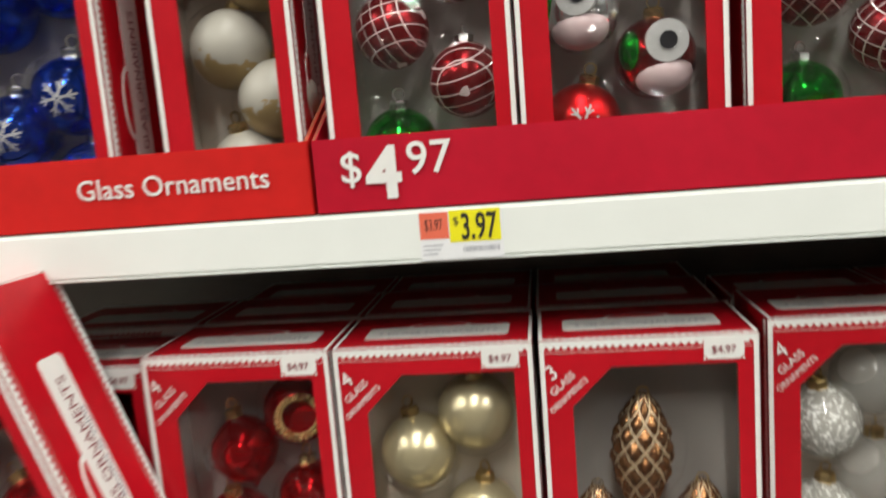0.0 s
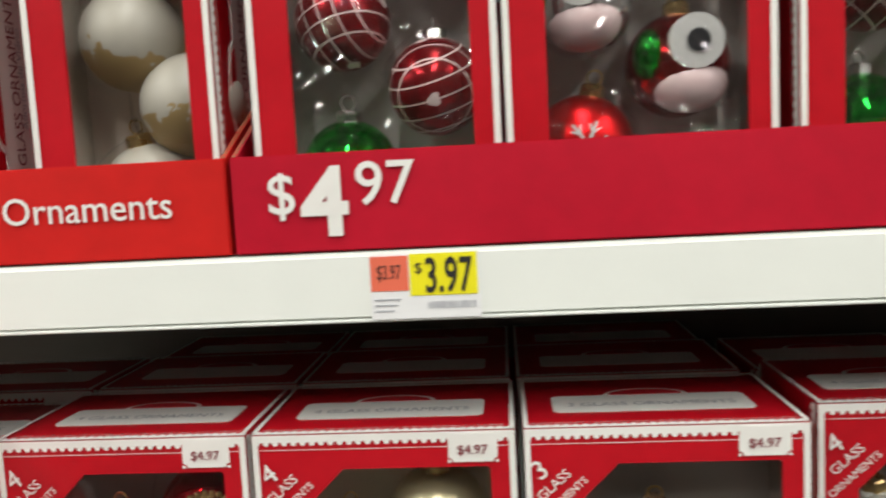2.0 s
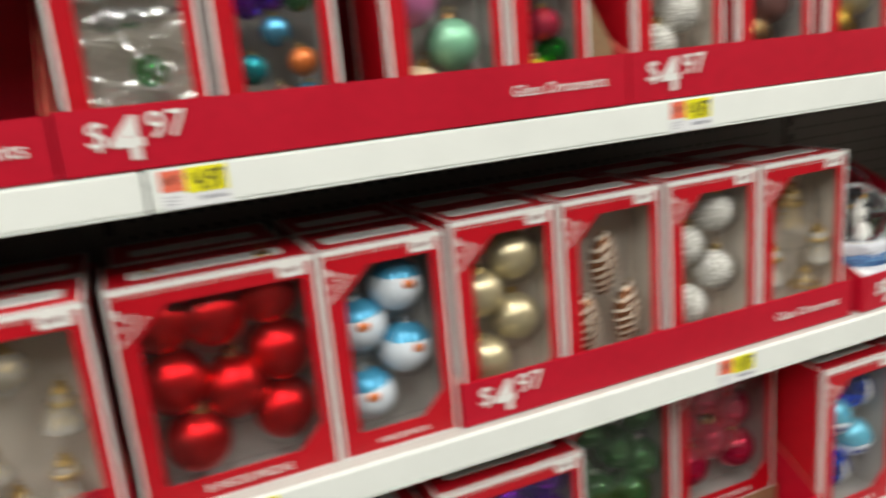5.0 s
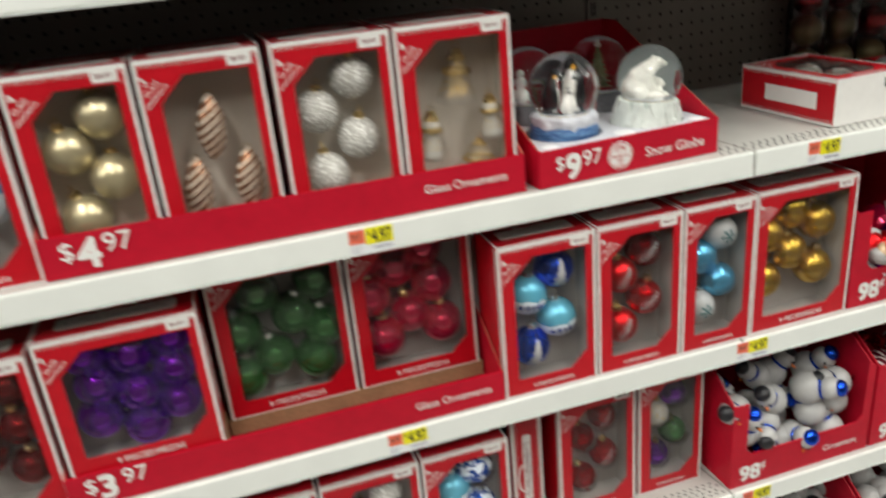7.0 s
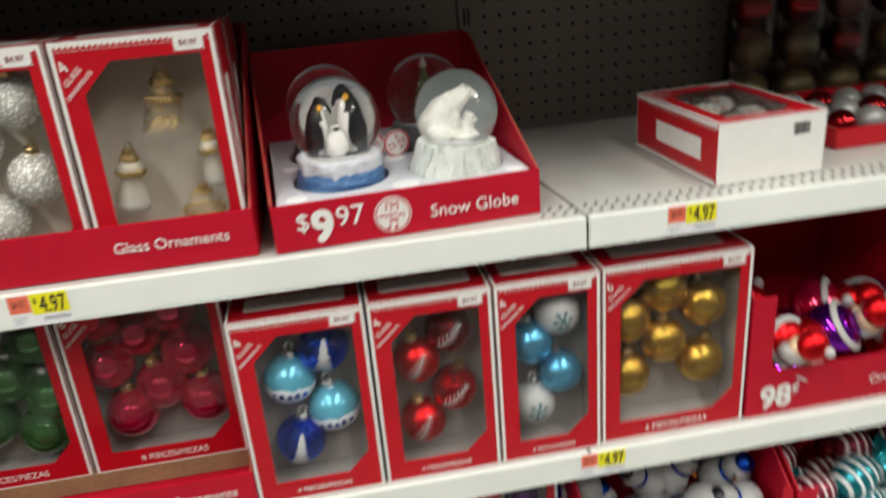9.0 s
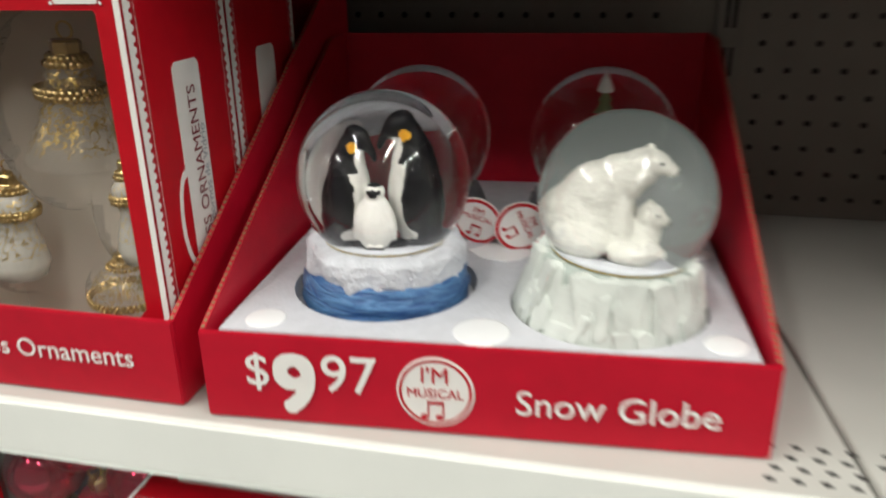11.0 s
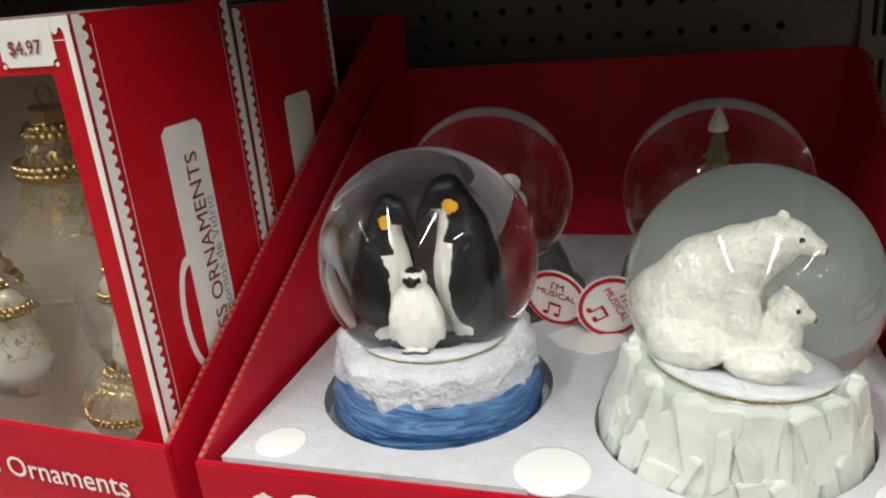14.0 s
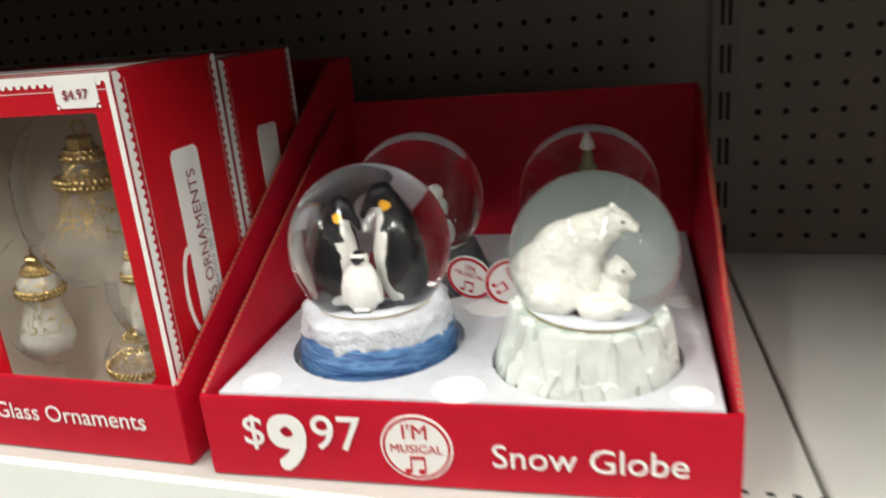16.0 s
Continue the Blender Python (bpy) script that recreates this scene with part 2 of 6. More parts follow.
BALL = {
    "red_gloss": mat("bauble_red", (0.62, 0.004, 0.010), 0.08, 0.93),
    "red_satin": mat("bauble_red_satin", (0.58, 0.006, 0.010), 0.30, 0.88),
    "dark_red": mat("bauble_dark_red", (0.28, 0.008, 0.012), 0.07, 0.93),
    "magenta": mat("bauble_magenta", (0.68, 0.005, 0.075), 0.06, 0.75, coat=0.8),
    "green": mat("bauble_green", (0.08, 0.27, 0.08), 0.05, 0.78, coat=0.8),
    "bright_green": mat("bauble_bright_green", (0.01, 0.42, 0.03), 0.04, 0.97),
    "purple": mat("bauble_purple", (0.27, 0.02, 0.58), 0.05, 0.96),
    "champagne": mat("bauble_champagne", (0.66, 0.58, 0.37), 0.28, 0.7),
    "gold": mat("bauble_gold", (0.64, 0.40, 0.06), 0.20, 0.95, bump=0.15, bump_scale=600),
    "cone": patterned("bauble_pine_cone", (0.40, 0.19, 0.08), (0.70, 0.55, 0.36), "scales", 0.22, 0.95, 0.5, 0.45),
    "copper": mat("bauble_copper", (0.46, 0.25, 0.11), 0.18, 0.95),
    "silver": mat("bauble_silver", (0.75, 0.76, 0.76), 0.12, 0.9),
    "frost": gilded("bauble_frost", (0.60, 0.57, 0.50), 0.24, 0.34),
    "clear": gilded("bauble_clear_glass", (0.66, 0.62, 0.54), 0.06, 0.08),
    "milk": gilded("bauble_milk_glass", (0.70, 0.67, 0.60), 0.22, 0.62),
    "clear_glass": veil("bauble_pale_glass", (0.50, 0.49, 0.45), 0.15, 0.38),
    "white": mat("bauble_white", (0.46, 0.455, 0.445), 0.35, 0.0, grain=0.1, scale=200),
    # Champagne dimmed by paint for the shade deep on the shelf.
    "shaded_champagne": mat("bauble_shaded_champagne", (0.24, 0.20, 0.10), 0.28, 0.6),
    # Silver turned grey, so the low tray's shade is in the paint.
    "shaded_silver": mat("bauble_shaded_silver", (0.30, 0.30, 0.29), 0.3, 0.3, grain=0.1, scale=200),
    "blue": mat("bauble_blue", (0.014, 0.085, 0.68), 0.05, 0.95),
    "sky": mat("bauble_sky", (0.12, 0.44, 0.68), 0.24, 0.8),
    "teal": mat("bauble_teal", (0.01, 0.27, 0.30), 0.2, 0.7),
    "pink": mat("bauble_pink", (0.66, 0.20, 0.42), 0.3, 0.4),
    "mint": mat("bauble_mint", (0.26, 0.56, 0.36), 0.35, 0.3),
    "cream": mat("bauble_cream", (0.72, 0.54, 0.34), 0.35, 0.2),
    "orange": mat("bauble_orange", (0.62, 0.16, 0.03), 0.3, 0.4),
    "mauve": mat("bauble_mauve", (0.22, 0.10, 0.09), 0.25, 0.5),
    "yellow": mat("bauble_yellow", (0.75, 0.50, 0.03), 0.25, 0.4),
    "plaid": patterned("bauble_plaid", (0.30, 0.006, 0.012), (0.62, 0.52, 0.50), "plaid", 0.16, 0.75),
    "gold_foot": patterned("bauble_gold_foot", (0.42, 0.395, 0.34), (0.36, 0.25, 0.11), "foot", 0.42, 0.0, 0.5, 0.5),
    "blue_white": patterned("bauble_blue_white", (0.015, 0.10, 0.50), (0.75, 0.80, 0.85), "patch", 0.16, 0.6),
    "snow_scene": patterned("bauble_snow_scene", (0.14, 0.50, 0.66), (0.80, 0.82, 0.84), "half", 0.2, 0.4),
    "clear_glitter": lace("bauble_glitter", (0.62, 0.60, 0.54), (0.90, 0.90, 0.86), 0.68),
    "gold_speck": patterned("bauble_gold_speck", (0.56, 0.54, 0.48), (0.50, 0.36, 0.15), "glitter", 0.15, 0.1, 0.8, 0.3),
    "candy": patterned("bauble_candy", (0.01, 0.22, 0.26), (0.78, 0.80, 0.80), "stripes", 0.2, 0.6),
    "candy_red": patterned("bauble_candy_red", (0.28, 0.03, 0.06), (0.70, 0.62, 0.60), "stripes", 0.2, 0.6),
    "twist": patterned("bauble_twist", (0.36, 0.15, 0.065), (0.78, 0.68, 0.56), "twist", 0.2, 0.8),
    "hatted": patterned("bauble_hatted", (0.07, 0.36, 0.58), (0.66, 0.70, 0.74), "hat", 0.2, 0.4),
    "santa": patterned("bauble_santa", (0.60, 0.015, 0.02), (0.82, 0.80, 0.78), "half", 0.3, 0.2),
    "face": patterned("bauble_face", (0.05, 0.36, 0.62), (0.78, 0.62, 0.50), "half", 0.3, 0.2),
}


# ---- mesh helpers ----
def link_mesh(name, bm, material, parent=None, label="", smooth=False):
    me = bpy.data.meshes.new(name)
    bm.normal_update()
    bm.to_mesh(me)
    bm.free()
    return link_data(name, me, material, parent, label, smooth)


def link_data(name, me, material=None, parent=None, label="", smooth=False):
    if material is not None:
        for m in material if isinstance(material, (list, tuple)) else [material]:
            if len(me.materials) < (len(material) if isinstance(material, (list, tuple)) else 1):
                me.materials.append(m)
    if smooth:
        me.polygons.foreach_set("use_smooth", [True] * len(me.polygons))
    ob = new(name, me)
    if parent:
        ob.parent = parent
    if label:
        tagged(ob, label)
    return ob


def part(name, bm, material, parent, label="", smooth=False):
    return link_mesh(name, bm, material, parent, label, smooth)


def thing(name, x, y, z, label, category, group="", rot=(0, 0, 0)):
    ob = new(name)
    ob.empty_display_size = 0.05
    ob.matrix_basis = pose(x, y, z, *rot)
    return tagged(ob, label, category, group)


def add_box(bm, x0, x1, y0, y1, z0, z1, bevel=0.0, index=0):
    r = bmesh.ops.create_cube(bm, size=1)
    vs = r["verts"]
    for v in vs:
        v.co = Vector(((x0 + x1) / 2 + v.co.x * (x1 - x0), (y0 + y1) / 2 + v.co.y * (y1 - y0), (z0 + z1) / 2 + v.co.z * (z1 - z0)))
    if bevel:
        es = list({e for v in vs for e in v.link_edges})
        bmesh.ops.bevel(bm, geom=es, offset=bevel, segments=2, affect="EDGES")
    return bm


def box_bm(*a, **k):
    return add_box(bmesh.new(), *a, **k)


def poly(bm, pts, index=0):
    f = bm.faces.new([bm.verts.new(p) for p in pts])
    f.material_index = index
    return f


def slab(bm, pts, depth, index=0):
    """A flat plate: outline pts (counter-clockwise as seen from the front) pushed back along depth."""
    front = [bm.verts.new(p) for p in pts]
    back = [bm.verts.new(Vector(p) + Vector(depth)) for p in pts]
    n = len(pts)
    for f in [bm.faces.new(front), bm.faces.new(back[::-1])] + [bm.faces.new((front[i], back[i], back[(i + 1) % n], front[(i + 1) % n])) for i in range(n)]:
        f.material_index = index
    return bm


def lathe(bm, profile, steps=24, wobble=None, cx=0.0, cy=0.0):
    rings = []
    for k, (r, z) in enumerate(profile):
        ring = []
        for i in range(steps):
            a = 2 * math.pi * i / steps
            rr = r * (wobble(a, z) if wobble else 1)
            ring.append(bm.verts.new((cx + rr * math.cos(a), cy + rr * math.sin(a), z)))
        rings.append(ring)
    for a, b in zip(rings, rings[1:]):
        for i in range(steps):
            bm.faces.new((a[i], a[(i + 1) % steps], b[(i + 1) % steps], b[i]))
    bm.faces.new(rings[0][::-1])
    bm.faces.new(rings[-1])
    return bm


TEXTS = {}


def text_mesh(words, bold=0.0):
    """Mesh of a word, 1 wide, standing in the xz plane and facing -y, from its lower left corner; and its height."""
    if (words, bold) in TEXTS:
        return TEXTS[words, bold]
    cu = bpy.data.curves.new("lettering", "FONT")
    cu.body, cu.size, cu.offset, cu.extrude, cu.resolution_u = words, 1.0, 0.0, 0.0, 4 if len(words) < 4 else 3
    ob = bpy.data.objects.new("lettering", cu)
    scene.collection.objects.link(ob)
    bpy.context.view_layer.update()
    me = bpy.data.meshes.new_from_object(ob.evaluated_get(bpy.context.evaluated_depsgraph_get()))
    bpy.data.objects.remove(ob)
    co = np.empty(len(me.vertices) * 3)
    me.vertices.foreach_get("co", co)
    co = co.reshape(-1, 3)
    lo, hi = co.min(0), co.max(0)
    w = hi[0] - lo[0]
    # heavier strokes: copies of the letters shifted round a small square
    if bold:
        bm = bmesh.new()
        for k in range(9):
            bm.from_mesh(me)
        bm.verts.ensure_lookup_table()
        n = len(me.vertices)
        for k in range(8):
            for v in bm.verts[n * k:n * (k + 1)]:
                v.co.x += bold * (1, 1, 0, -1, -1, -1, 0, 1)[k]
                v.co.y += bold * (0, 1, 1, 1, 0, -1, -1, -1)[k]
                v.co.z += 0.0016 * (k + 1)
        bm.to_mesh(me)
        bm.free()
        co = np.empty(len(me.vertices) * 3)
        me.vertices.foreach_get("co", co)
        co = co.reshape(-1, 3)
        lo, hi = co.min(0), co.max(0)
        w = hi[0] - lo[0]
    flat = np.zeros_like(co)
    flat[:, 0] = (co[:, 0] - lo[0]) / w
    flat[:, 1] = -co[:, 2] / w
    flat[:, 2] = (co[:, 1] - lo[1]) / w
    me.vertices.foreach_set("co", flat.ravel())
    me.materials.clear()
    TEXTS[words, bold] = (me, (hi[1] - lo[1]) / w)
    return TEXTS[words, bold]


INKED = {}


def lettering(words, parent, x, y, z, width=None, height=None, ink=None, bold=0.004, turn=0.0, rot=None, label="", tall=1.0):
    me, h = text_mesh(words, bold)
    ink = ink or WHITE
    key = (words, bold, ink.name)
    if key not in INKED:
        INKED[key] = me.copy()
        INKED[key].materials.append(ink)
    ob = new("lettering", INKED[key])
    ob.parent = parent
    s = width if width else height / h
    ob.matrix_basis = pose(x, y, z, *(rot or (0, -turn, 0))) @ Matrix.Diagonal((s, s, s * tall, 1))
    if label:
        tagged(ob, label)
    return ob


# ---- unit baubles, shared by all boxes ----
SHAPES = {}


def ribbon(bm, p, q, wide, tip, n=5):
    """A painted stroke from p to q (x, z) on the front of a unit ball, wide at p and tip wide at q."""
    p, q = Vector(p), Vector(q)
    side = Vector((-(q - p).y, (q - p).x)).normalized()
    last = None
    for i in range(n + 1):
        t = i / n
        row = []
        for k in (-1, -0.5, 0, 0.5, 1):
            at = p.lerp(q, t) + side * k * (wide + (tip - wide) * t)
            row.append(bm.verts.new(Vector((at.x, -math.sqrt(max(0.02, 1 - at.x ** 2 - at.y ** 2)), at.y)).normalized() * 1.012))
        if last:
            for a in range(4):
                bm.faces.new((last[a], last[a + 1], row[a + 1], row[a]))
        last = row



def shape(kind):
    if kind in SHAPES:
        return SHAPES[kind]
    bm = bmesh.new()
    if kind == "ball":
        bmesh.ops.create_uvsphere(bm, u_segments=28, v_segments=16, radius=1)
    elif kind == "cap":
        lathe(bm, [(0.24, 0.93), (0.27, 0.95), (0.25, 0.98), (0.25, 1.16), (0.21, 1.2), (0.08, 1.21), (0.05, 1.22)], 14, lambda a, z: 1 + 0.05 * math.cos(7 * a))
        for i in range(10):
            a = 2 * math.pi * i / 10
            b = 2 * math.pi * (i + 1) / 10
            pts = []
            for ang in (a, b):
                for r in (0.13, 0.17):
                    pts.append((r * math.cos(ang), 0.0, 1.34 + r * math.sin(ang)))
            vs = [bm.verts.new(p) for p in pts] + [bm.verts.new((p[0], 0.03, p[2])) for p in pts]
            bm.faces.new((vs[0], vs[1], vs[3], vs[2]))
            bm.faces.new((vs[4], vs[6], vs[7], vs[5]))
            bm.faces.new((vs[1], vs[5], vs[7], vs[3]))
            bm.faces.new((vs[0], vs[2], vs[6], vs[4]))
    elif kind == "pinecone":
        rows, steps = 44, 40
        prof = [(0.05, -1.75)] + [(max(0.06, 0.72 * math.sin(math.pi * (0.06 + 0.9 * k / rows)) ** 0.7), -1.7 + 3.0 * k / rows) for k in range(rows + 1)]
        lathe(bm, prof, steps, lambda a, z: 1 + 0.26 * (abs(math.sin(4 * a + 4.6 * z)) * abs(math.sin(4 * a - 4.6 * z))) ** 0.6 - 0.12)
    elif kind == "spindle":
        rows = 30
        prof = [(0.05, -1.75)] + [(max(0.06, 0.66 * math.sin(math.pi * (0.06 + 0.9 * k / rows)) ** 0.7), -1.7 + 3.0 * k / rows) for k in range(rows + 1)]
        lathe(bm, prof, 28, lambda a, z: 1 + 0.05 * math.sin(5 * a + 4 * z))
    elif kind == "icicle":
        rows = 30
        prof = [(0.02, -2.3)] + [(0.06 + 0.44 * (k / rows) ** 0.8 * (1.0 if k < rows - 3 else 0.8), -2.25 + 3.2 * k / rows) for k in range(rows + 1)]
        lathe(bm, prof, 20, lambda a, z: 1 + 0.14 * math.sin(3 * a + 7 * z))
    elif kind == "bell":
        lathe(bm, [(0.5, -1.0), (0.86, -0.98), (0.92, -0.9), (0.8, -0.6), (0.62, -0.2), (0.5, 0.2), (0.46, 0.4), (0.42, 0.6), (0.3, 0.8), (0.2, 0.96)], 22)
    elif kind == "bottle":
        lathe(bm, [(0.3, -1.3), (0.6, -1.25), (0.68, -0.9), (0.55, -0.4), (0.42, 0.0), (0.55, 0.3), (0.5, 0.6), (0.26, 0.85), (0.22, 0.96)], 22)
    elif kind == "girdle":
        for z, r in ((0.26, 0.53), (0.36, 0.54), (0.80, 0.34), (0.90, 0.29)):
            n = 30 if r > 0.5 else 18
            for i in range(n):
                a = 2 * math.pi * (i + (0.5 if z in (0.36, 0.90) else 0)) / n
                bmesh.ops.create_icosphere(bm, subdivisions=1, radius=0.085, matrix=Matrix.Translation((r * math.cos(a), r * math.sin(a), z)))
    elif kind == "girdle_low":
        for z, r in ((-0.22, 1.02), (-0.10, 1.04), (0.80, 0.46), (0.90, 0.34)):
            n = 44 if r > 0.9 else 20
            for i in range(n):
                a = 2 * math.pi * (i + (0.5 if z in (-0.10, 0.90) else 0)) / n
                bmesh.ops.create_icosphere(bm, subdivisions=1, radius=0.075, matrix=Matrix.Translation((r * math.cos(a), r * math.sin(a), z)))
    elif kind == "onion":
        lathe(bm, [(0.04, -1.25), (0.12, -1.1), (0.35, -0.95), (0.72, -0.7), (0.98, -0.25), (1.0, 0.05), (0.86, 0.45), (0.55, 0.75), (0.28, 0.9), (0.22, 0.98)], 26)
    elif kind == "dimpled":
        bmesh.ops.create_uvsphere(bm, u_segments=40, v_segments=24, radius=1)
        for v in bm.verts:
            if v.co.y < -0.78:
                v.co.y = -1.56 - v.co.y
    elif kind == "dimple":
        for ring, (r, y) in enumerate(((0.63, -0.79), (0.52, -0.74))):
            for i in range(26):
                a = 2 * math.pi * (i + 0.5 * ring) / 26
                bmesh.ops.create_icosphere(bm, subdivisions=1, radius=0.075, matrix=Matrix.Translation((r * math.cos(a), y, r * math.sin(a))))
    elif kind == "flake":
        for k in range(6):
            a = math.pi * k / 3 + 0.3
            d = Vector((math.cos(a), math.sin(a)))
            ribbon(bm, d * 0.03, d * 0.46, 0.035, 0.025)
            for turn in (0.7, -0.7):
                e = Vector((math.cos(a + turn), math.sin(a + turn)))
                ribbon(bm, d * 0.24, d * 0.24 + e * 0.17, 0.026, 0.018, 3)
    elif kind == "branch":
        ribbon(bm, (-0.5, -0.55), (0.35, 0.55), 0.022, 0.015)
        for k in range(6):
            t = k / 5
            base = Vector((-0.45 + 0.7 * t, -0.45 + 0.9 * t))
            for s in (-1, 1):
                e = Vector((math.cos(0.95 + s * 0.75), math.sin(0.95 + s * 0.75)))
                ribbon(bm, base, base + e * (0.42 - 0.22 * t), 0.026, 0.012, 4)
    elif kind == "tree":
        for k in range(4):
            z0, w = -0.66 + 0.30 * k, 0.40 - 0.08 * k
            ribbon(bm, (0, z0), (0, z0 + 0.42), w, 0.05)
    elif kind == "village":
        for k in range(5):
            x, tall = -0.56 + 0.28 * k, 0.13 + 0.05 * (k % 2)
            ribbon(bm, (x, -0.46), (x, -0.46 + tall), 0.09, 0.09, 2)
            ribbon(bm, (x, -0.44 + tall), (x, -0.34 + tall), 0.11, 0.01, 2)
    elif kind == "owl_eye":
        pts = []
        for i in range(20):
            a = 2 * math.pi * i / 20
            pts.append((0.15 + 0.50 * math.cos(a), -1.0, 0.32 + 0.50 * math.sin(a)))
        slab(bm, pts, (0, 0.3, 0))
    elif kind == "pupil":
        pts = [(0.18 + 0.21 * math.cos(2 * math.pi * i / 16), -1.04, 0.33 + 0.21 * math.sin(2 * math.pi * i / 16)) for i in range(16)]
        slab(bm, pts, (0, 0.1, 0))
    elif kind == "belly":
        bmesh.ops.create_uvsphere(bm, u_segments=20, v_segments=12, radius=0.62, matrix=Matrix.Translation((0.1, -0.48, -0.42)) @ Matrix.Diagonal((1.15, 0.9, 0.85, 1)))
    elif kind == "nose":
        bmesh.ops.create_uvsphere(bm, u_segments=14, v_segments=8, radius=0.34, matrix=Matrix.Translation((0.05, -0.80, 0.12)) @ Matrix.Diagonal((1.0, 0.7, 0.75, 1)))
    elif kind == "wing":
        bmesh.ops.create_uvsphere(bm, u_segments=16, v_segments=10, radius=0.5, matrix=Matrix.Translation((-0.62, -0.5, 0.15)) @ Matrix.Diagonal((0.6, 0.8, 1.0, 1)))
    bm.normal_update()
    if kind not in ("flake", "branch", "tree", "village"):
        bmesh.ops.recalc_face_normals(bm, faces=bm.faces[:])
    me = bpy.data.meshes.new(kind)
    bm.to_mesh(me)
    bm.free()
    me.polygons.foreach_set("use_smooth", [kind not in ("owl_eye", "pupil", "cap")] * len(me.polygons))
    SHAPES[kind] = me
    return me


SHARED = {}


def shared(name, kind, material, parent):
    key = (kind, material.name)
    if key not in SHARED:
        me = shape(kind).copy()
        me.materials.append(material)
        SHARED[key] = me
    ob = new(name, SHARED[key])
    ob.parent = parent
    return ob


def bauble(parent, kind, paint, x, y, z, r, cap=None, tilt=(0, 0, 0), extra=()):
    """One hanging bauble with its metal cap, laid in a box."""
    ob = shared("bauble", kind, BALL[paint], parent)
    ob.matrix_basis = pose(x, y, z, *tilt) @ Matrix.Diagonal((r, r, r, 1))
    top = shared("cap", "cap", cap or GOLD_CAP, ob)
    for name, m in extra:
        shared(name, name, m, ob)
    return ob


ROWS4 = [(0.68, 0.80), (0.29, 0.62), (0.70, 0.38), (0.30, 0.18)]
ROWS6 = [(0.45, 0.84), (0.80, 0.70), (0.14, 0.66), (0.46, 0.47), (0.80, 0.28), (0.14, 0.26)]
ROWS8 = [(0.16, 0.83), (0.48, 0.74), (0.84, 0.86), (0.20, 0.50), (0.84, 0.53), (0.52, 0.36), (0.18, 0.16), (0.84, 0.20)]
ROWS9 = [(0.16, 0.88), (0.50, 0.80), (0.84, 0.90), (0.20, 0.58), (0.82, 0.60), (0.50, 0.44), (0.16, 0.26), (0.80, 0.28), (0.50, 0.10)]
ROWS3 = [(0.54, 0.66), (0.26, 0.30), (0.76, 0.32)]

CARTONS = {}


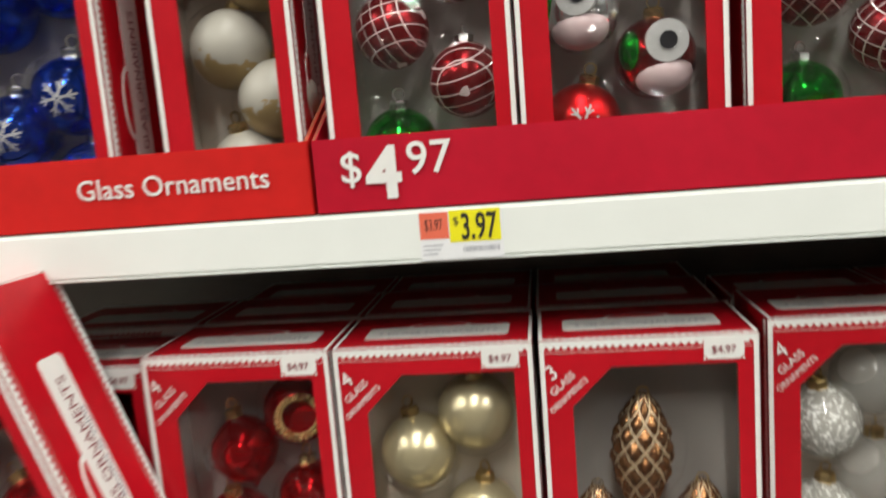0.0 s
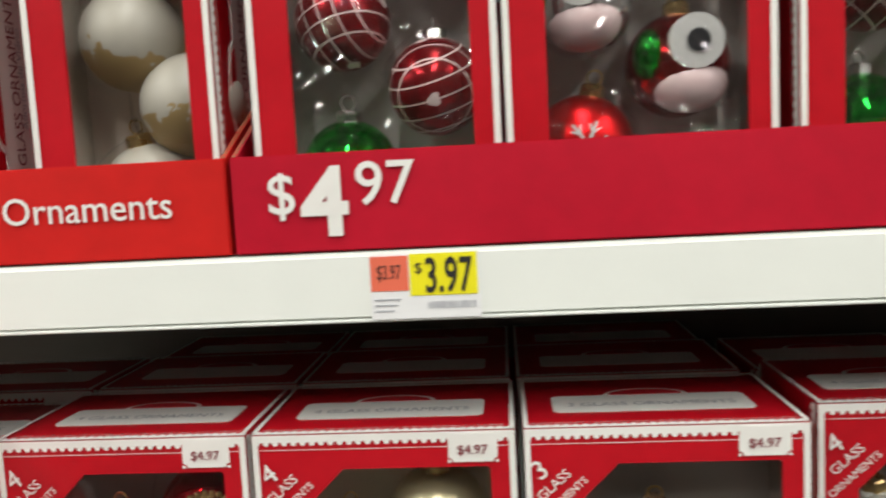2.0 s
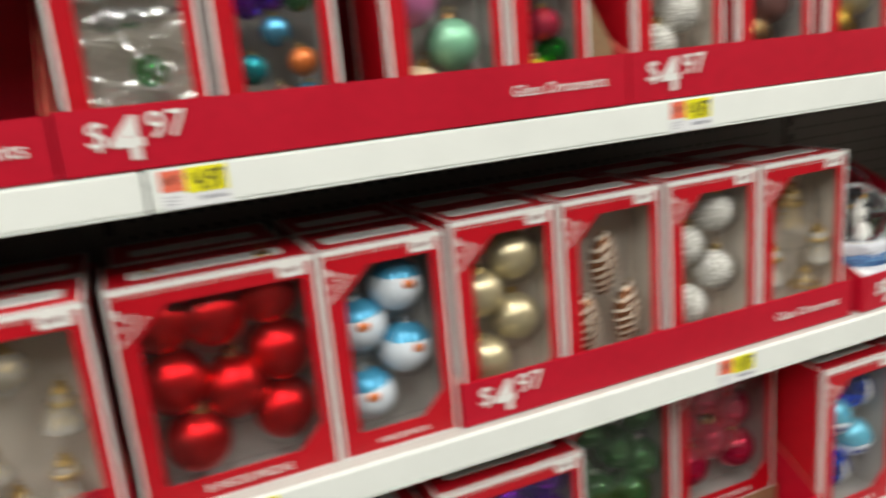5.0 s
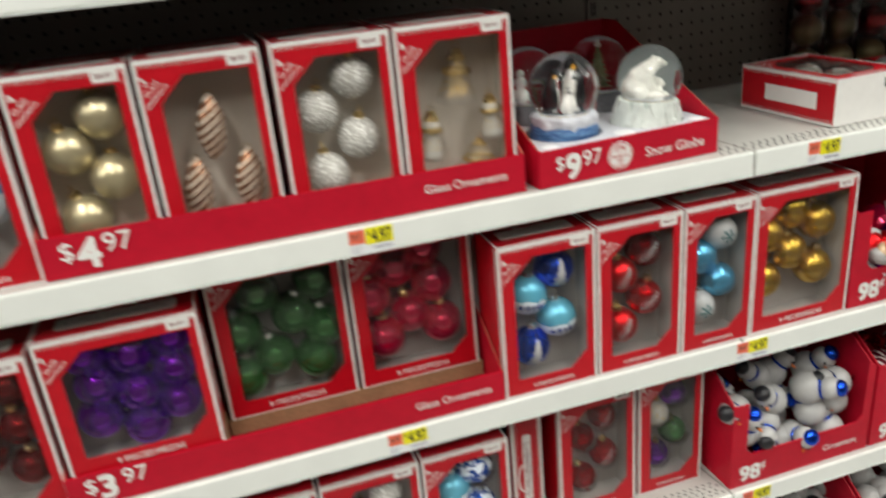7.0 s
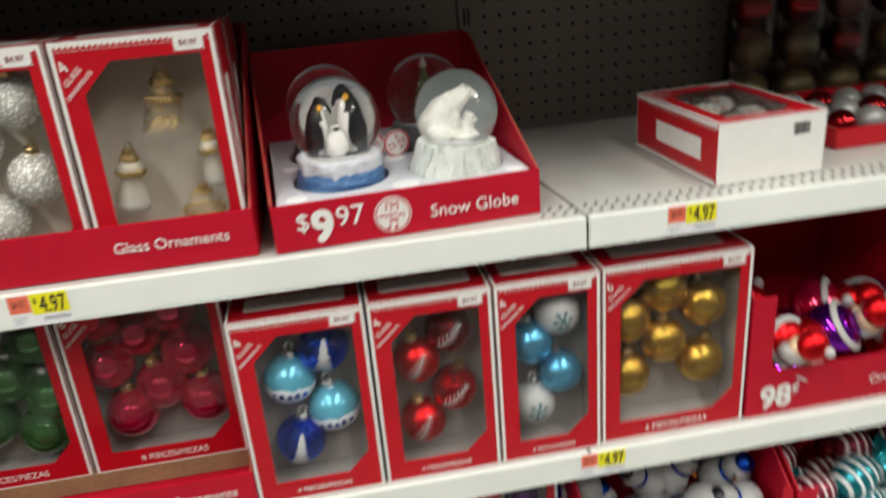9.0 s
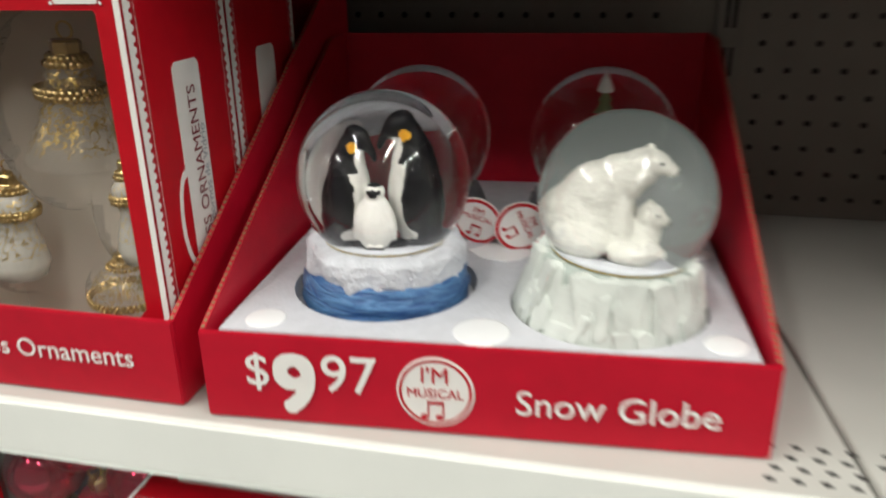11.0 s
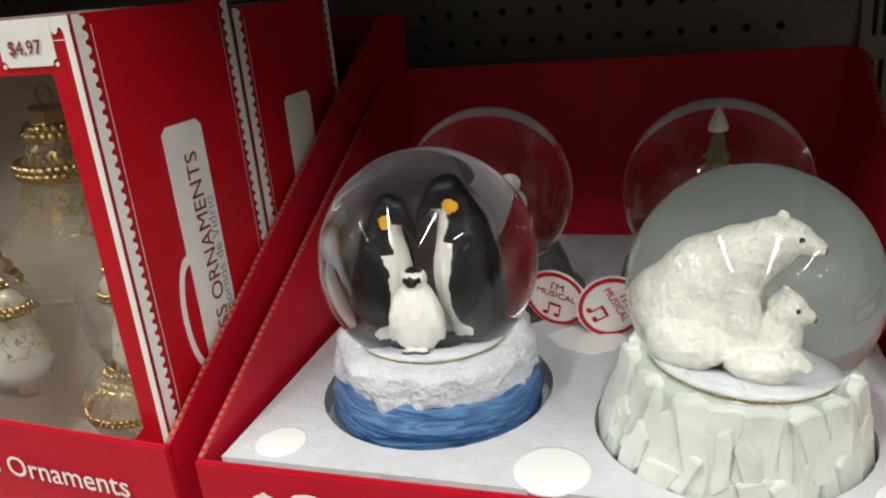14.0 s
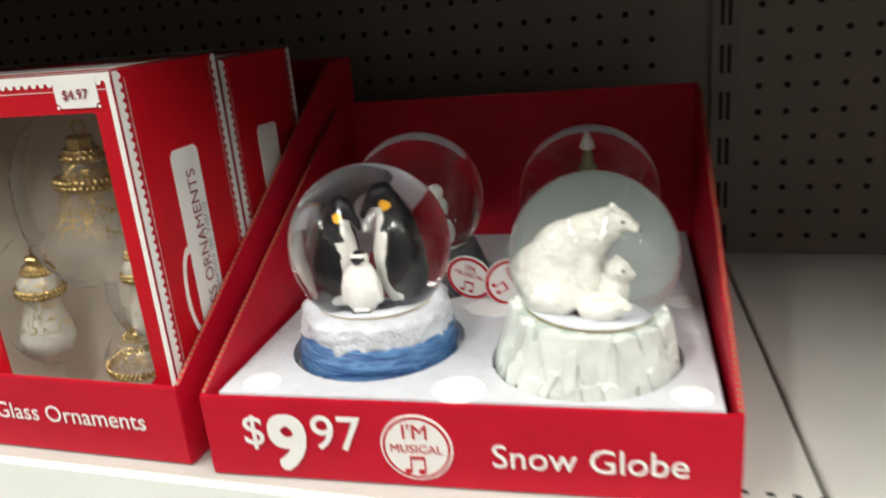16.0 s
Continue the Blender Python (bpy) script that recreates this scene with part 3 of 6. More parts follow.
def carton_meshes(w, h, d, chamfer_low, plain_back):
    """Shared meshes of a window carton: shell, liner, white edges, film."""
    key = (round(w, 3), round(h, 3), round(d, 3), chamfer_low, plain_back)
    if key in CARTONS:
        return CARTONS[key]
    wl, wr, wb, wt = 0.022, w - 0.014, 0.023, h - 0.0205
    c1, c2 = 0.029, (0.025 if chamfer_low else 0.0015)
    e = 0.0015
    inner = [(wl + e, wb), (wr - c2, wb), (wr, wb + c2), (wr, wt - e), (wr - e, wt), (wl + c1, wt), (wl, wt - c1), (wl, wb + e)]
    outer = [(0, 0), (w, 0), (w, wb + c2), (w, h), (wr - e, h), (0, h), (0, wt - c1), (0, wb + e)]
    bm = bmesh.new()
    vo = [bm.verts.new((x, 0, z)) for x, z in outer]
    vi = [bm.verts.new((x, 0, z)) for x, z in inner]
    vr = [bm.verts.new((x, 0.002, z)) for x, z in inner]
    for i in range(8):
        j = (i + 1) % 8
        bm.faces.new((vo[i], vo[j], vi[j], vi[i]))
        bm.faces.new((vi[i], vi[j], vr[j], vr[i]))
    for x in (0, w):
        poly(bm, [(x, 0, 0), (x, 0, h), (x, d, h), (x, d, 0)])
    poly(bm, [(0, 0, h), (w, 0, h), (w, d, h), (0, d, h)])
    poly(bm, [(0, 0, 0), (w, 0, 0), (w, d, 0), (0, d, 0)])
    poly(bm, [(0, d, 0), (w, d, 0), (w, d, h), (0, d, h)])
    meshes = {}

    def done(name, bm, m, smooth=False):
        bm.normal_update()
        me = bpy.data.meshes.new(name)
        bm.to_mesh(me)
        bm.free()
        me.materials.append(m)
        meshes[name] = me

    done("carton", bm, RED)
    g = 0.0018
    bm = bmesh.new()
    for x in (g, w - g):
        poly(bm, [(x, g * 2, g), (x, g * 2, h - g), (x, d - g, h - g), (x, d - g, g)])
    for z in (g, h - g):
        poly(bm, [(g, g * 2, z), (w - g, g * 2, z), (w - g, d - g, z), (g, d - g, z)])
    yb = d * 0.62
    poly(bm, [(g, yb, g), (w - g, yb, g), (w - g, yb, h - g), (g, yb, h - g)])
    done("liner", bm, LINER)
    # white edging with pinked (scalloped) borders
    bm = bmesh.new()
    o = 0.0004
    t = 0.0042

    tier = [0]

    def band(p, along, across, length, width, lift, teeth):
        p, along, across, lift = Vector(p), Vector(along), Vector(across), Vector(lift)
        tier[0] += 1
        p = p + lift * (o + 0.00012 * tier[0])
        poly(bm, [p, p + along * length, p + along * length + across * width, p + across * width])
        if teeth:
            q = p + across * (width + 0.0042)
            poly(bm, [q + along * 0.004, q + along * (length - 0.004), q + along * (length - 0.004) + across * 0.00035, q + along * 0.004 + across * 0.00035])
            n = max(4, int(length / 0.0052))
            step = length / n
            for i in range(n):
                c = p + along * (step * (i + 0.5)) + across * width
                pts = [c + along * (step * 0.36 * math.cos(a)) + across * (step * 0.42 * math.sin(a)) for a in (0, 0.8, 1.57, 2.34, 3.1416)]
                poly(bm, pts)

    X, Y, Z = (1, 0, 0), (0, 1, 0), (0, 0, 1)
    F, Bk, L, R, U = (0, -1, 0), (0, 1, 0), (-1, 0, 0), (1, 0, 0), (0, 0, 1)
    band((0, 0, h), X, (0, 0, -1), w, t, F, True)
    band((0, 0, h), X, Y, w, t * 0.7, U, True)
    band((0, 0, 0), Z, X, h, t * 0.8, F, False)
    band((w, 0, 0), Z, (-1, 0, 0), h, t * 0.8, F, False)
    band((w, 0, 0), Z, Y, h, t, R, True)
    band((w, d, 0), Z, (0, -1, 0), h, t * 0.8, R, True)
    band((0, 0, 0), Z, Y, h, t, L, True)
    band((0, d, 0), Z, (0, -1, 0), h, t * 0.8, L, True)
    band((0, 0, h), Y, X, d, t * 0.6, U, False)
    band((w, 0, h), Y, (-1, 0, 0), d, t * 0.6, U, False)
    band((0, d, h), X, (0, -1, 0), w, t * 0.6, U, True)
    band((0, 0, 0), X, Z, w, 0.0015, F, False)
    bmesh.ops.recalc_face_normals(bm, faces=bm.faces[:])
    done("edging", bm, WHITE)
    bm = bmesh.new()
    nx, nz = 6, 8
    poly(bm, [(wl - 0.003, 0.0030, wb - 0.003), (wr + 0.003, 0.0030, wb - 0.003), (wr + 0.003, 0.0030, wt + 0.003), (wl - 0.003, 0.0030, wt + 0.003)])
    done("window", bm, FILM)
    # white name plate on the top, and on the right side
    bm = bmesh.new()
    a, b, n = w * 0.12, w * 0.88, 0.003
    slab(bm, [(a + n, d * 0.28, h + o), (b - n, d * 0.28, h + o), (b, d * 0.28 + n, h + o), (b, d * 0.62 - n, h + o), (b - n, d * 0.62, h + o), (a + n, d * 0.62, h + o), (a, d * 0.62 - n, h + o), (a, d * 0.28 + n, h + o)], (0, 0, -0.0003))
    slab(bm, [(w / 2 + 0.0255 * math.cos(q), d * 0.62 + 0.0125 * math.sin(q), h + o * 1.3) for q in [math.pi * i / 10 for i in range(11)]], (0, 0, -0.0003))
    done("name_plate", bm, WHITE)
    bm = bmesh.new()
    a, b = d * 0.36, d * 0.64
    slab(bm, [(w + o, a + n, h * 0.20), (w + o, b - n, h * 0.20), (w + o, b, h * 0.20 + n), (w + o, b, h * 0.78 - n), (w + o, b - n, h * 0.78), (w + o, a + n, h * 0.78), (w + o, a, h * 0.78 - n), (w + o, a, h * 0.20 + n)], (-0.0003, 0, 0))
    slab(bm, [(w + o * 1.3, d * 0.36 - 0.0110 * math.sin(q), h * 0.40 + 0.0285 * math.cos(q)) for q in [math.pi * i / 10 for i in range(11)]], (-0.0003, 0, 0))
    done("side_plate", bm, WHITE)
    # crest beside the plate: a plain curved badge
    bm = bmesh.new()
    pts = [(w / 2 + 0.022 * math.cos(q), d * 0.62 + 0.010 * math.sin(q), h + 2 * o) for q in [math.pi * i / 10 for i in range(11)]]
    slab(bm, pts, (0, 0, -0.0004))
    done("crest", bm, RED)
    bm = bmesh.new()
    pts = [(w + 2 * o, d * 0.36 - 0.008 * math.sin(q), h * 0.40 + 0.024 * math.cos(q)) for q in [math.pi * i / 10 for i in range(11)]]
    slab(bm, pts[::-1], (-0.0004, 0, 0))
    done("side_crest", bm, RED)
    # price tag with notched corners
    bm = bmesh.new()
    x0, x1, z0, z1, n = w - 0.037, w - 0.0097, h - 0.0175, h - 0.001, 0.0026
    slab(bm, [(x0, -2 * o, z1), (x0, -2 * o, z0 + n), (x0 + n * 0.7, -2 * o, z0 + n * 0.7), (x0 + n, -2 * o, z0), (x1 - n, -2 * o, z0), (x1 - n * 0.7, -2 * o, z0 + n * 0.7), (x1, -2 * o, z0 + n), (x1, -2 * o, z1)], (0, 0.0004, 0))
    for cx in (x0 + 0.0004, x1 - 0.0004):
        slab(bm, [(cx + 0.0009 * math.cos(2 * math.pi * i / 8), -2 * o, z0 + 0.0004 + 0.0009 * math.sin(2 * math.pi * i / 8)) for i in range(8)], (0, 0.0004, 0))
    done("price_tag", bm, WHITE)
    CARTONS[key] = meshes
    return meshes


GIRTH = {"bell": 0.94, "bottle": 0.70, "pinecone": 0.80, "spindle": 0.72, "icicle": 0.58}


def blister_sheet(wl, wr, wb, wt, r, seats):
    """Clear moulded sheet behind a window: a dome over each bauble, folds between them."""
    rest = 0.004 + r * 1.02
    nx, nz = int((wr - wl) / 0.0032), int((wt - wb) / 0.0032)
    bm = bmesh.new()
    rows = []
    shift = 7.0 * seats[0][0] + 3.0 * len(seats)
    for j in range(nz + 1):
        row = []
        for i in range(nx + 1):
            x, z = wl + (wr - wl) * i / nx, wb + (wt - wb) * j / nz
            lift = 0.0
            for cx, cz, f in seats:
                rr = r * (f[5] if len(f) > 5 else 1) * 1.13
                tall = 1.0 if f[0] in ("ball", "onion") else 1.55
                d = ((x - cx) / rr) ** 2 + ((z - cz) / (rr * tall)) ** 2
                if d < 1:
                    lift = max(lift, rr * math.sqrt(1 - d))
            fold = 0.0045 * noise.noise(Vector((x * 34 + shift, shift, z * 24))) + 0.0022 * noise.noise(Vector((x * 80, shift, z * 55)))
            row.append(bm.verts.new((x, max(0.0036, rest - lift - 0.003 + fold * (1.0 if lift == 0 else 0.3)), z)))
        rows.append(row)
    for a, b in zip(rows, rows[1:]):
        for i in range(nx):
            bm.faces.new((a[i], a[i + 1], b[i + 1], b[i]))
    return bm


def ornament_box(x0, x1, y, z, top, label, count="4", price="$4.97", fill=None, rows=ROWS4, r=0.027, depth=0.095, low=True, rot=(0, 0, 0), film=None, blister=None, liner=None, writing=True, group="window boxes of baubles on the shelves"):
    """A red window carton with white pinked edges. fill: list of (shape, paint, cap, tilt) that repeat over rows."""
    w, h = x1 - x0, top - z
    root = thing("ornament_box", x0, y, z, label, "ornament box", group, rot)
    me = carton_meshes(w, h, depth, low, False)
    for name in ("carton", "liner", "edging", "name_plate", "side_plate", "crest", "side_crest", "price_tag"):
        data = me[name]
        if name == "liner" and liner:
            data = data.copy()
            data.materials.clear()
            data.materials.append(liner)
        ob = new(name, data)
        ob.parent = root
    if film:
        data = me["window"].copy()
        data.materials.clear()
        data.materials.append(film)
    else:
        data = me["window"]
    ob = new("window", data)
    ob.parent = root
    ob.visible_shadow = False
    if writing:
        lettering(price, root, w - 0.0318, -0.0013, h - 0.0138, width=0.0165, ink=INK, bold=0.01)
        lettering(count, root, 0.0085, -0.0010, h - 0.029, height=0.011, turn=35)
        lettering("GLASS", root, 0.009, -0.0010, h - 0.041, width=0.022, turn=42)
        lettering("ORNAMENTS", root, 0.0075, -0.0010, h - 0.054, width=0.036, turn=42)
        lettering(count + " PIECES/PIEZAS", root, w * 0.30, -0.0010, 0.0075, width=w * 0.44)
        lettering(count + " GLASS ORNAMENTS", root, w * 0.18, depth * 0.38, h + 0.0008, width=w * 0.64, ink=GREY_INK, bold=0.0, rot=(-90, 0, 0))
        lettering("GLASS ORNAMENTS", root, w + 0.0008, depth * 0.56, h * 0.24, width=h * 0.48, ink=INK, bold=0.0, rot=(0, -90, 90))
        lettering("Adornos de Vidrio", root, w + 0.0008, depth * 0.615, h * 0.34, width=h * 0.28, ink=GREY_INK, bold=0.0, rot=(0, -90, 90))
    if fill:
        wl, wr, wb, wt = 0.022, w - 0.014, 0.023, h - 0.0205
        for k, (fx, fz) in enumerate(rows):
            f = fill[k % len(fill)]
            kind, paint = f[0], f[1]
            cap = f[2] if len(f) > 2 else GOLD_CAP
            tilt = f[3] if len(f) > 3 else (random.uniform(-12, 12), random.uniform(-14, 14), random.uniform(0, 360) if kind == "ball" and len(f) < 5 else 0)
            extra = f[4] if len(f) > 4 else ()
            rr = r * (f[5] if len(f) > 5 else 1)
            bauble(root, kind, paint, wl + fx * (wr - wl), 0.004 + rr * GIRTH.get(kind, 1.0) * 1.04, wb + fz * (wt - wb), rr, cap, tilt, extra)
        if blister is not False:
            ob = part("blister", blister_sheet(wl, wr, wb, wt, r, [(wl + fx * (wr - wl), wb + fz * (wt - wb), fill[k % len(fill)]) for k, (fx, fz) in enumerate(rows)]), BLISTER, root, "clear moulded plastic insert", smooth=True)
            ob.visible_shadow = False
    return root


def display_tray(x0, x1, y, z, front, back, depth, label, material, group="red card display trays"):
    """Shelf tray of red card: low front, sloping sides, high back, brown corrugated edges."""
    w, t = x1 - x0, 0.003
    root = thing("display_tray", x0, y, z, label, "display tray", group)
    part("floor_panel", box_bm(t, w - t, t, depth - t, 0.0005, t), material, root)
    part("front_panel", box_bm(0, w, 0, t, 0, front, bevel=0.0008), material, root)
    part("back_panel", box_bm(t, w - t, depth - t, depth, t, back), material, root)
    for x in (0.0, w - t):
        bm = bmesh.new()
        slab(bm, [(x, yy, zz) for yy, zz in [(t, 0), (depth, 0), (depth, back), (depth * 0.86, back), (t, front)]], (t, 0, 0))
        bmesh.ops.recalc_face_normals(bm, faces=bm.faces[:])
        part("side_panel", bm, material, root)
        bm = bmesh.new()
        run = Vector((0, depth * 0.86 - t, back - front))
        n = int(run.length / 0.004)
        for i in range(n):
            p = Vector((x + 0.0006, t, front)) + run * (i / n)
            q = Vector((x + 0.0006, t, front)) + run * ((i + 0.55) / n)
            poly(bm, [p + Vector((0, 0, 0.0004)), q + Vector((0, 0, 0.0004)), q + Vector((t - 0.0012, 0, 0.0004)), p + Vector((t - 0.0012, 0, 0.0004))])
        part("corrugated_edge", bm, CORRUGATED, root, "brown corrugated card edge")
    return root


def price_words(root, dollars, x, z, size):
    lettering("$", root, x, -0.0008, z + size * 0.25, height=size * 0.68)
    lettering(dollars, root, x + size * 0.46, -0.0008, z, height=size, bold=0.03)
    lettering("97", root, x + size * 1.27, -0.0008, z + size * 0.42, width=size * 0.84)


def shelf_label(x, y, z, words):
    """Paper price ticket on a shelf edge: orange part, yellow part, white strip with bar code."""
    root = thing("price_ticket", x, y - 0.0006, z, "orange and yellow paper price ticket on the white shelf edge", "price ticket", "price tickets")
    part("backing", box_bm(0, 0.058, -0.0003, 0.0003, -0.0345, 0), PAPER, root, "white paper strip")
    part("orange_part", box_bm(0.0005, 0.0205, -0.0006, -0.0003, -0.0195, -0.0012), SALMON, root, "orange printed field")
    part("yellow_part", box_bm(0.0212, 0.0565, -0.0006, -0.0003, -0.0225, -0.0005), YELLOW, root, "yellow printed field")
    lettering("$" + words, root, 0.0040, -0.0009, -0.0145, width=0.0125, ink=BLACK_INK, bold=0.0, tall=1.9)
    lettering("$", root, 0.0240, -0.0009, -0.0115, height=0.0065, ink=BLACK_INK, bold=0.0)
    lettering(words, root, 0.0295, -0.0009, -0.0212, width=0.0245, ink=BLACK_INK, bold=0.012, tall=1.75)
    bm = bmesh.new()
    rnd = random.Random(4)
    xx = 0.0300
    while xx < 0.0545:
        wd = rnd.choice((0.0003, 0.0006, 0.0009))
        add_box(bm, xx, xx + wd, -0.0006, -0.0002, -0.0295, -0.0258)
        xx += wd + rnd.choice((0.0004, 0.0007))
    for k in range(3):
        add_box(bm, 0.002, 0.016 - 0.002 * k, -0.0006, -0.0002, -0.0245 - 0.003 * k, -0.0238 - 0.003 * k)
    part("bar_code", bm, GREY_INK, root, "grey printed bars")
    return root


# ---- setting ----
# Topmost shelf is unseen, added to shade the goods and back above shelf A.
SHELF_UNSEEN = 1.72
SHELF_A, SHELF_B, SHELF_C, SHELF_D, SHELF_E = 1.402, 1.076, 0.769, 0.468, 0.165
JOINTS = [-1.861, -0.642, 0.573, 1.787, 3.006, 4.225]
BACK = 0.41
SKEW = 0.10


def shell(name, bm, material, label):
    return tagged(link_mesh(name, bm, material), label, "", "", "structure")


shell("floor", box_bm(-10, 11, -15, 1.2, -0.05, 0), LINO, "pale polished vinyl shop floor")
shell("ceiling", box_bm(-10, 11, -15, 1.2, 4.3, 4.4), PAINT, "white shop ceiling")
shell("wall_west", box_bm(-10.1, -10, -15, 1.2, 0, 4.3), PAINT, "plain white end wall of the shop")
shell("wall_east", box_bm(11, 11.1, -15, 1.2, 0, 4.3), PAINT, "plain white end wall of the shop")
shell("wall_south", box_bm(-10, 11, -15.1, -15, 0, 4.3), PAINT, "plain white wall behind the aisle")
# Unseen block in place of opposite shelving, added to hold back bounce light.
shell("aisle_blocker", box_bm(-9.9, 10.9, -2.5, -2.1, 0, 1.75), BLOCKER, "plain dark unseen block in place of opposite shelving, cuts bounce light")
shell("wall_north", box_bm(-10, 11, 1.2, 1.3, 0, 4.3), PAINT, "plain white wall behind the shelving")

for lx in LAMP_ROWS:
    fx = thing("ceiling_light", lx, -2.25, 4.18, "white fluorescent strip light under the shop ceiling", "ceiling light", "fluorescent strips")
    part("housing", box_bm(-0.09, 0.09, -2.1, 2.1, 0.02, 0.12, bevel=0.01), PAINT, fx, "white metal housing")
    lamp = bpy.data.lights.new("tube", "AREA")
    lamp.shape, lamp.size, lamp.size_y, lamp.energy, lamp.color = "RECTANGLE", 0.13, 4.0, LAMP_POWER, (1.0, 0.985, 0.92)
    tube = new("tube", lamp)
    tube.parent = fx
    tube.matrix_basis = pose(0, 0, 0.012)


def gondola_shelf(x0, x1, z, bare):
    """One steel shelf: deck with slots along the front where it shows, rolled front lip, brackets."""
    root = thing("shelf", x0, 0, z, "white enamelled steel shop shelf with a flat price rail", "shelf", "gondola shelves")
    w = x1 - x0
    bm = box_bm(0.0015, w - 0.0015, 0.003, BACK - 0.004, -0.012, 0.0, bevel=0.001)
    for v in bm.verts:
        v.co.x -= SKEW * v.co.y
    part("deck", bm, SHADED_DECK, root, "white deck, greyed for the shade of the shelf above")
    bm = box_bm(0.0015, w - 0.0015, 0.0, 0.006, -0.036, -0.0005, bevel=0.0018)
    add_box(bm, 0.0015, w - 0.0015, 0.0, 0.016, -0.0375, -0.0355, bevel=0.0006)
    part("price_rail", bm, ENAMEL, root, "flat white price rail")
    part("underside", box_bm(0.004, w - 0.045, 0.02, BACK - 0.01, -0.030, -0.013), SHADED_STEEL, root, "folded underside with its shade put into the grey")
    for bx in (-0.034, w - 0.046):
        bm = bmesh.new()
        slab(bm, [(bx, 0.12, -0.014), (bx, BACK - 0.004, -0.014), (bx, BACK - 0.004, -0.095), (bx, 0.30, -0.05)][::-1], (0.003, 0, 0))
        bmesh.ops.recalc_face_normals(bm, faces=bm.faces[:])
        part("bracket", bm, SHADED_STEEL, root, "steel bracket, dark grey with under-shelf shade put in")
    if bare:
        bm = bmesh.new()
        for row, yy in enumerate((0.012, 0.021, 0.030, 0.039)):
            xx = bare[0] + (0.004 if row % 2 else 0)
            while xx < bare[1]:
                slab(bm, [(xx, yy, 0.0004), (xx + 0.0042, yy, 0.0004), (xx + 0.0042, yy + 0.003, 0.0004), (xx, yy + 0.003, 0.0004)], (0, 0, -0.0003))
                xx += 0.0125
        tagged(part("slot_pattern", bm, HOLE, root, "rows of small dark slots"), kind="stuff")
    return root


for a, b in zip(JOINTS, JOINTS[1:]):
    for z in (SHELF_UNSEEN, SHELF_A, SHELF_B, SHELF_C, SHELF_D, SHELF_E):
        bare = None
        if abs(a - 1.787) < 0.01 and z == SHELF_B:
            bare = (0.005, 0.5)
        elif abs(a - 0.573) < 0.01 and z == SHELF_B:
            bare = (1.165, 1.21)
        elif abs(a - 0.573) < 0.01 and z == SHELF_D:
            bare = (0.9, 1.2)
        elif abs(a - 1.787) < 0.01 and z in (SHELF_C, SHELF_D):
            bare = (0.19, 0.8)
        gondola_shelf(a, b, z, bare)
    base = thing("base_plinth", a, 0.03, 0, "white steel kick plate under the lowest shelf", "kick plate", "gondola plinths")
    part("kick_plate", box_bm(0.002, b - a - 0.002, 0, 0.01, 0.0, 0.125, bevel=0.002), ENAMEL, base)

# pegboard back with its holes
for k, (a, b) in enumerate(zip(JOINTS, JOINTS[1:])):
    board = shell("pegboard_back_%d" % (k + 1), box_bm(a - 0.041 + 0.0117, b - 0.041 - 0.0117, BACK, BACK + 0.008, 0.13, 1.98), SHADED_PEG, "beige steel pegboard back panel of the shelving, darkened for shade")
P = 0.0225
for a, b in ((0.573, 1.787), (1.787, 2.7)):
    bm = bmesh.new()
    verts = []
    n = int((b - a - 0.05) / P)
    for i in range(n):
        for j in range(14):
            cx, cz = a - 0.041 + 0.028 + i * P, SHELF_B + 0.016 + j * P
            pts = [(cx + 0.0029 * math.cos(2 * math.pi * q / 8), BACK - 0.0006, cz + 0.0029 * math.sin(2 * math.pi * q / 8)) for q in range(8)]
            bm.faces.new([bm.verts.new(p) for p in pts])
    holes = shell("pegboard_holes", bm, HOLE, "rows of round dark pegboard holes")
    tagged(holes, kind="stuff")
for k, j in enumerate([q - SKEW * BACK for q in JOINTS]):
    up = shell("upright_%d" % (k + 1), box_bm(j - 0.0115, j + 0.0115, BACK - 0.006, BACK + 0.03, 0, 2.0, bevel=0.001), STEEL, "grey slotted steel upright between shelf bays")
    bm = bmesh.new()
    for i in range(44):
        zz = 0.2 + i * 0.04
        add_box(bm, j - 0.0045, j - 0.0015, BACK - 0.0066, BACK - 0.0058, zz, zz + 0.024)
        add_box(bm, j + 0.0015, j + 0.0045, BACK - 0.0066, BACK - 0.0058, zz, zz + 0.024)
    slots = part("slot_row", bm, HOLE, up)
    tagged(slots, kind="stuff")

# ---- shelf A: trays of boxes ----
TOPA = SHELF_A + 0.004
tray = display_tray(-0.655, -0.077, 0.003, SHELF_A + 0.001, 0.052, 0.185, 0.30, "orange-red card tray with white Glass Ornaments lettering", TRAY_ORANGE)
lettering("Glass Ornaments", tray, 0.402, -0.0008, 0.0215, width=0.146)
price_words(tray, "4", 0.02, 0.008, 0.037)
tray = display_tray(-0.074, 0.509, 0.003, SHELF_A + 0.001, 0.052, 0.185, 0.30, "red card tray with white price lettering and an empty slot", TRAY_RED)
price_words(tray, "4", 0.020, 0.008, 0.037)
lettering("Glass Ornaments", tray, 0.428, -0.0008, 0.0215, width=0.136)
tray = display_tray(0.512, 1.071, 0.001, SHELF_A + 0.001, 0.054, 0.185, 0.30, "red card tray with white price lettering, full of boxes", TRAY_RED)
price_words(tray, "4", 0.024, 0.009, 0.037)
lettering("Glass Ornaments", tray, 0.418, -0.0008, 0.0225, width=0.112)
bm = bmesh.new()
slab(bm, [(0.520, 0.018, 0.004), (0.555, 0.018, 0.004), (0.555, 0.018, 0.060), (0.520, 0.018, 0.120)], (0, 0.003, 0))
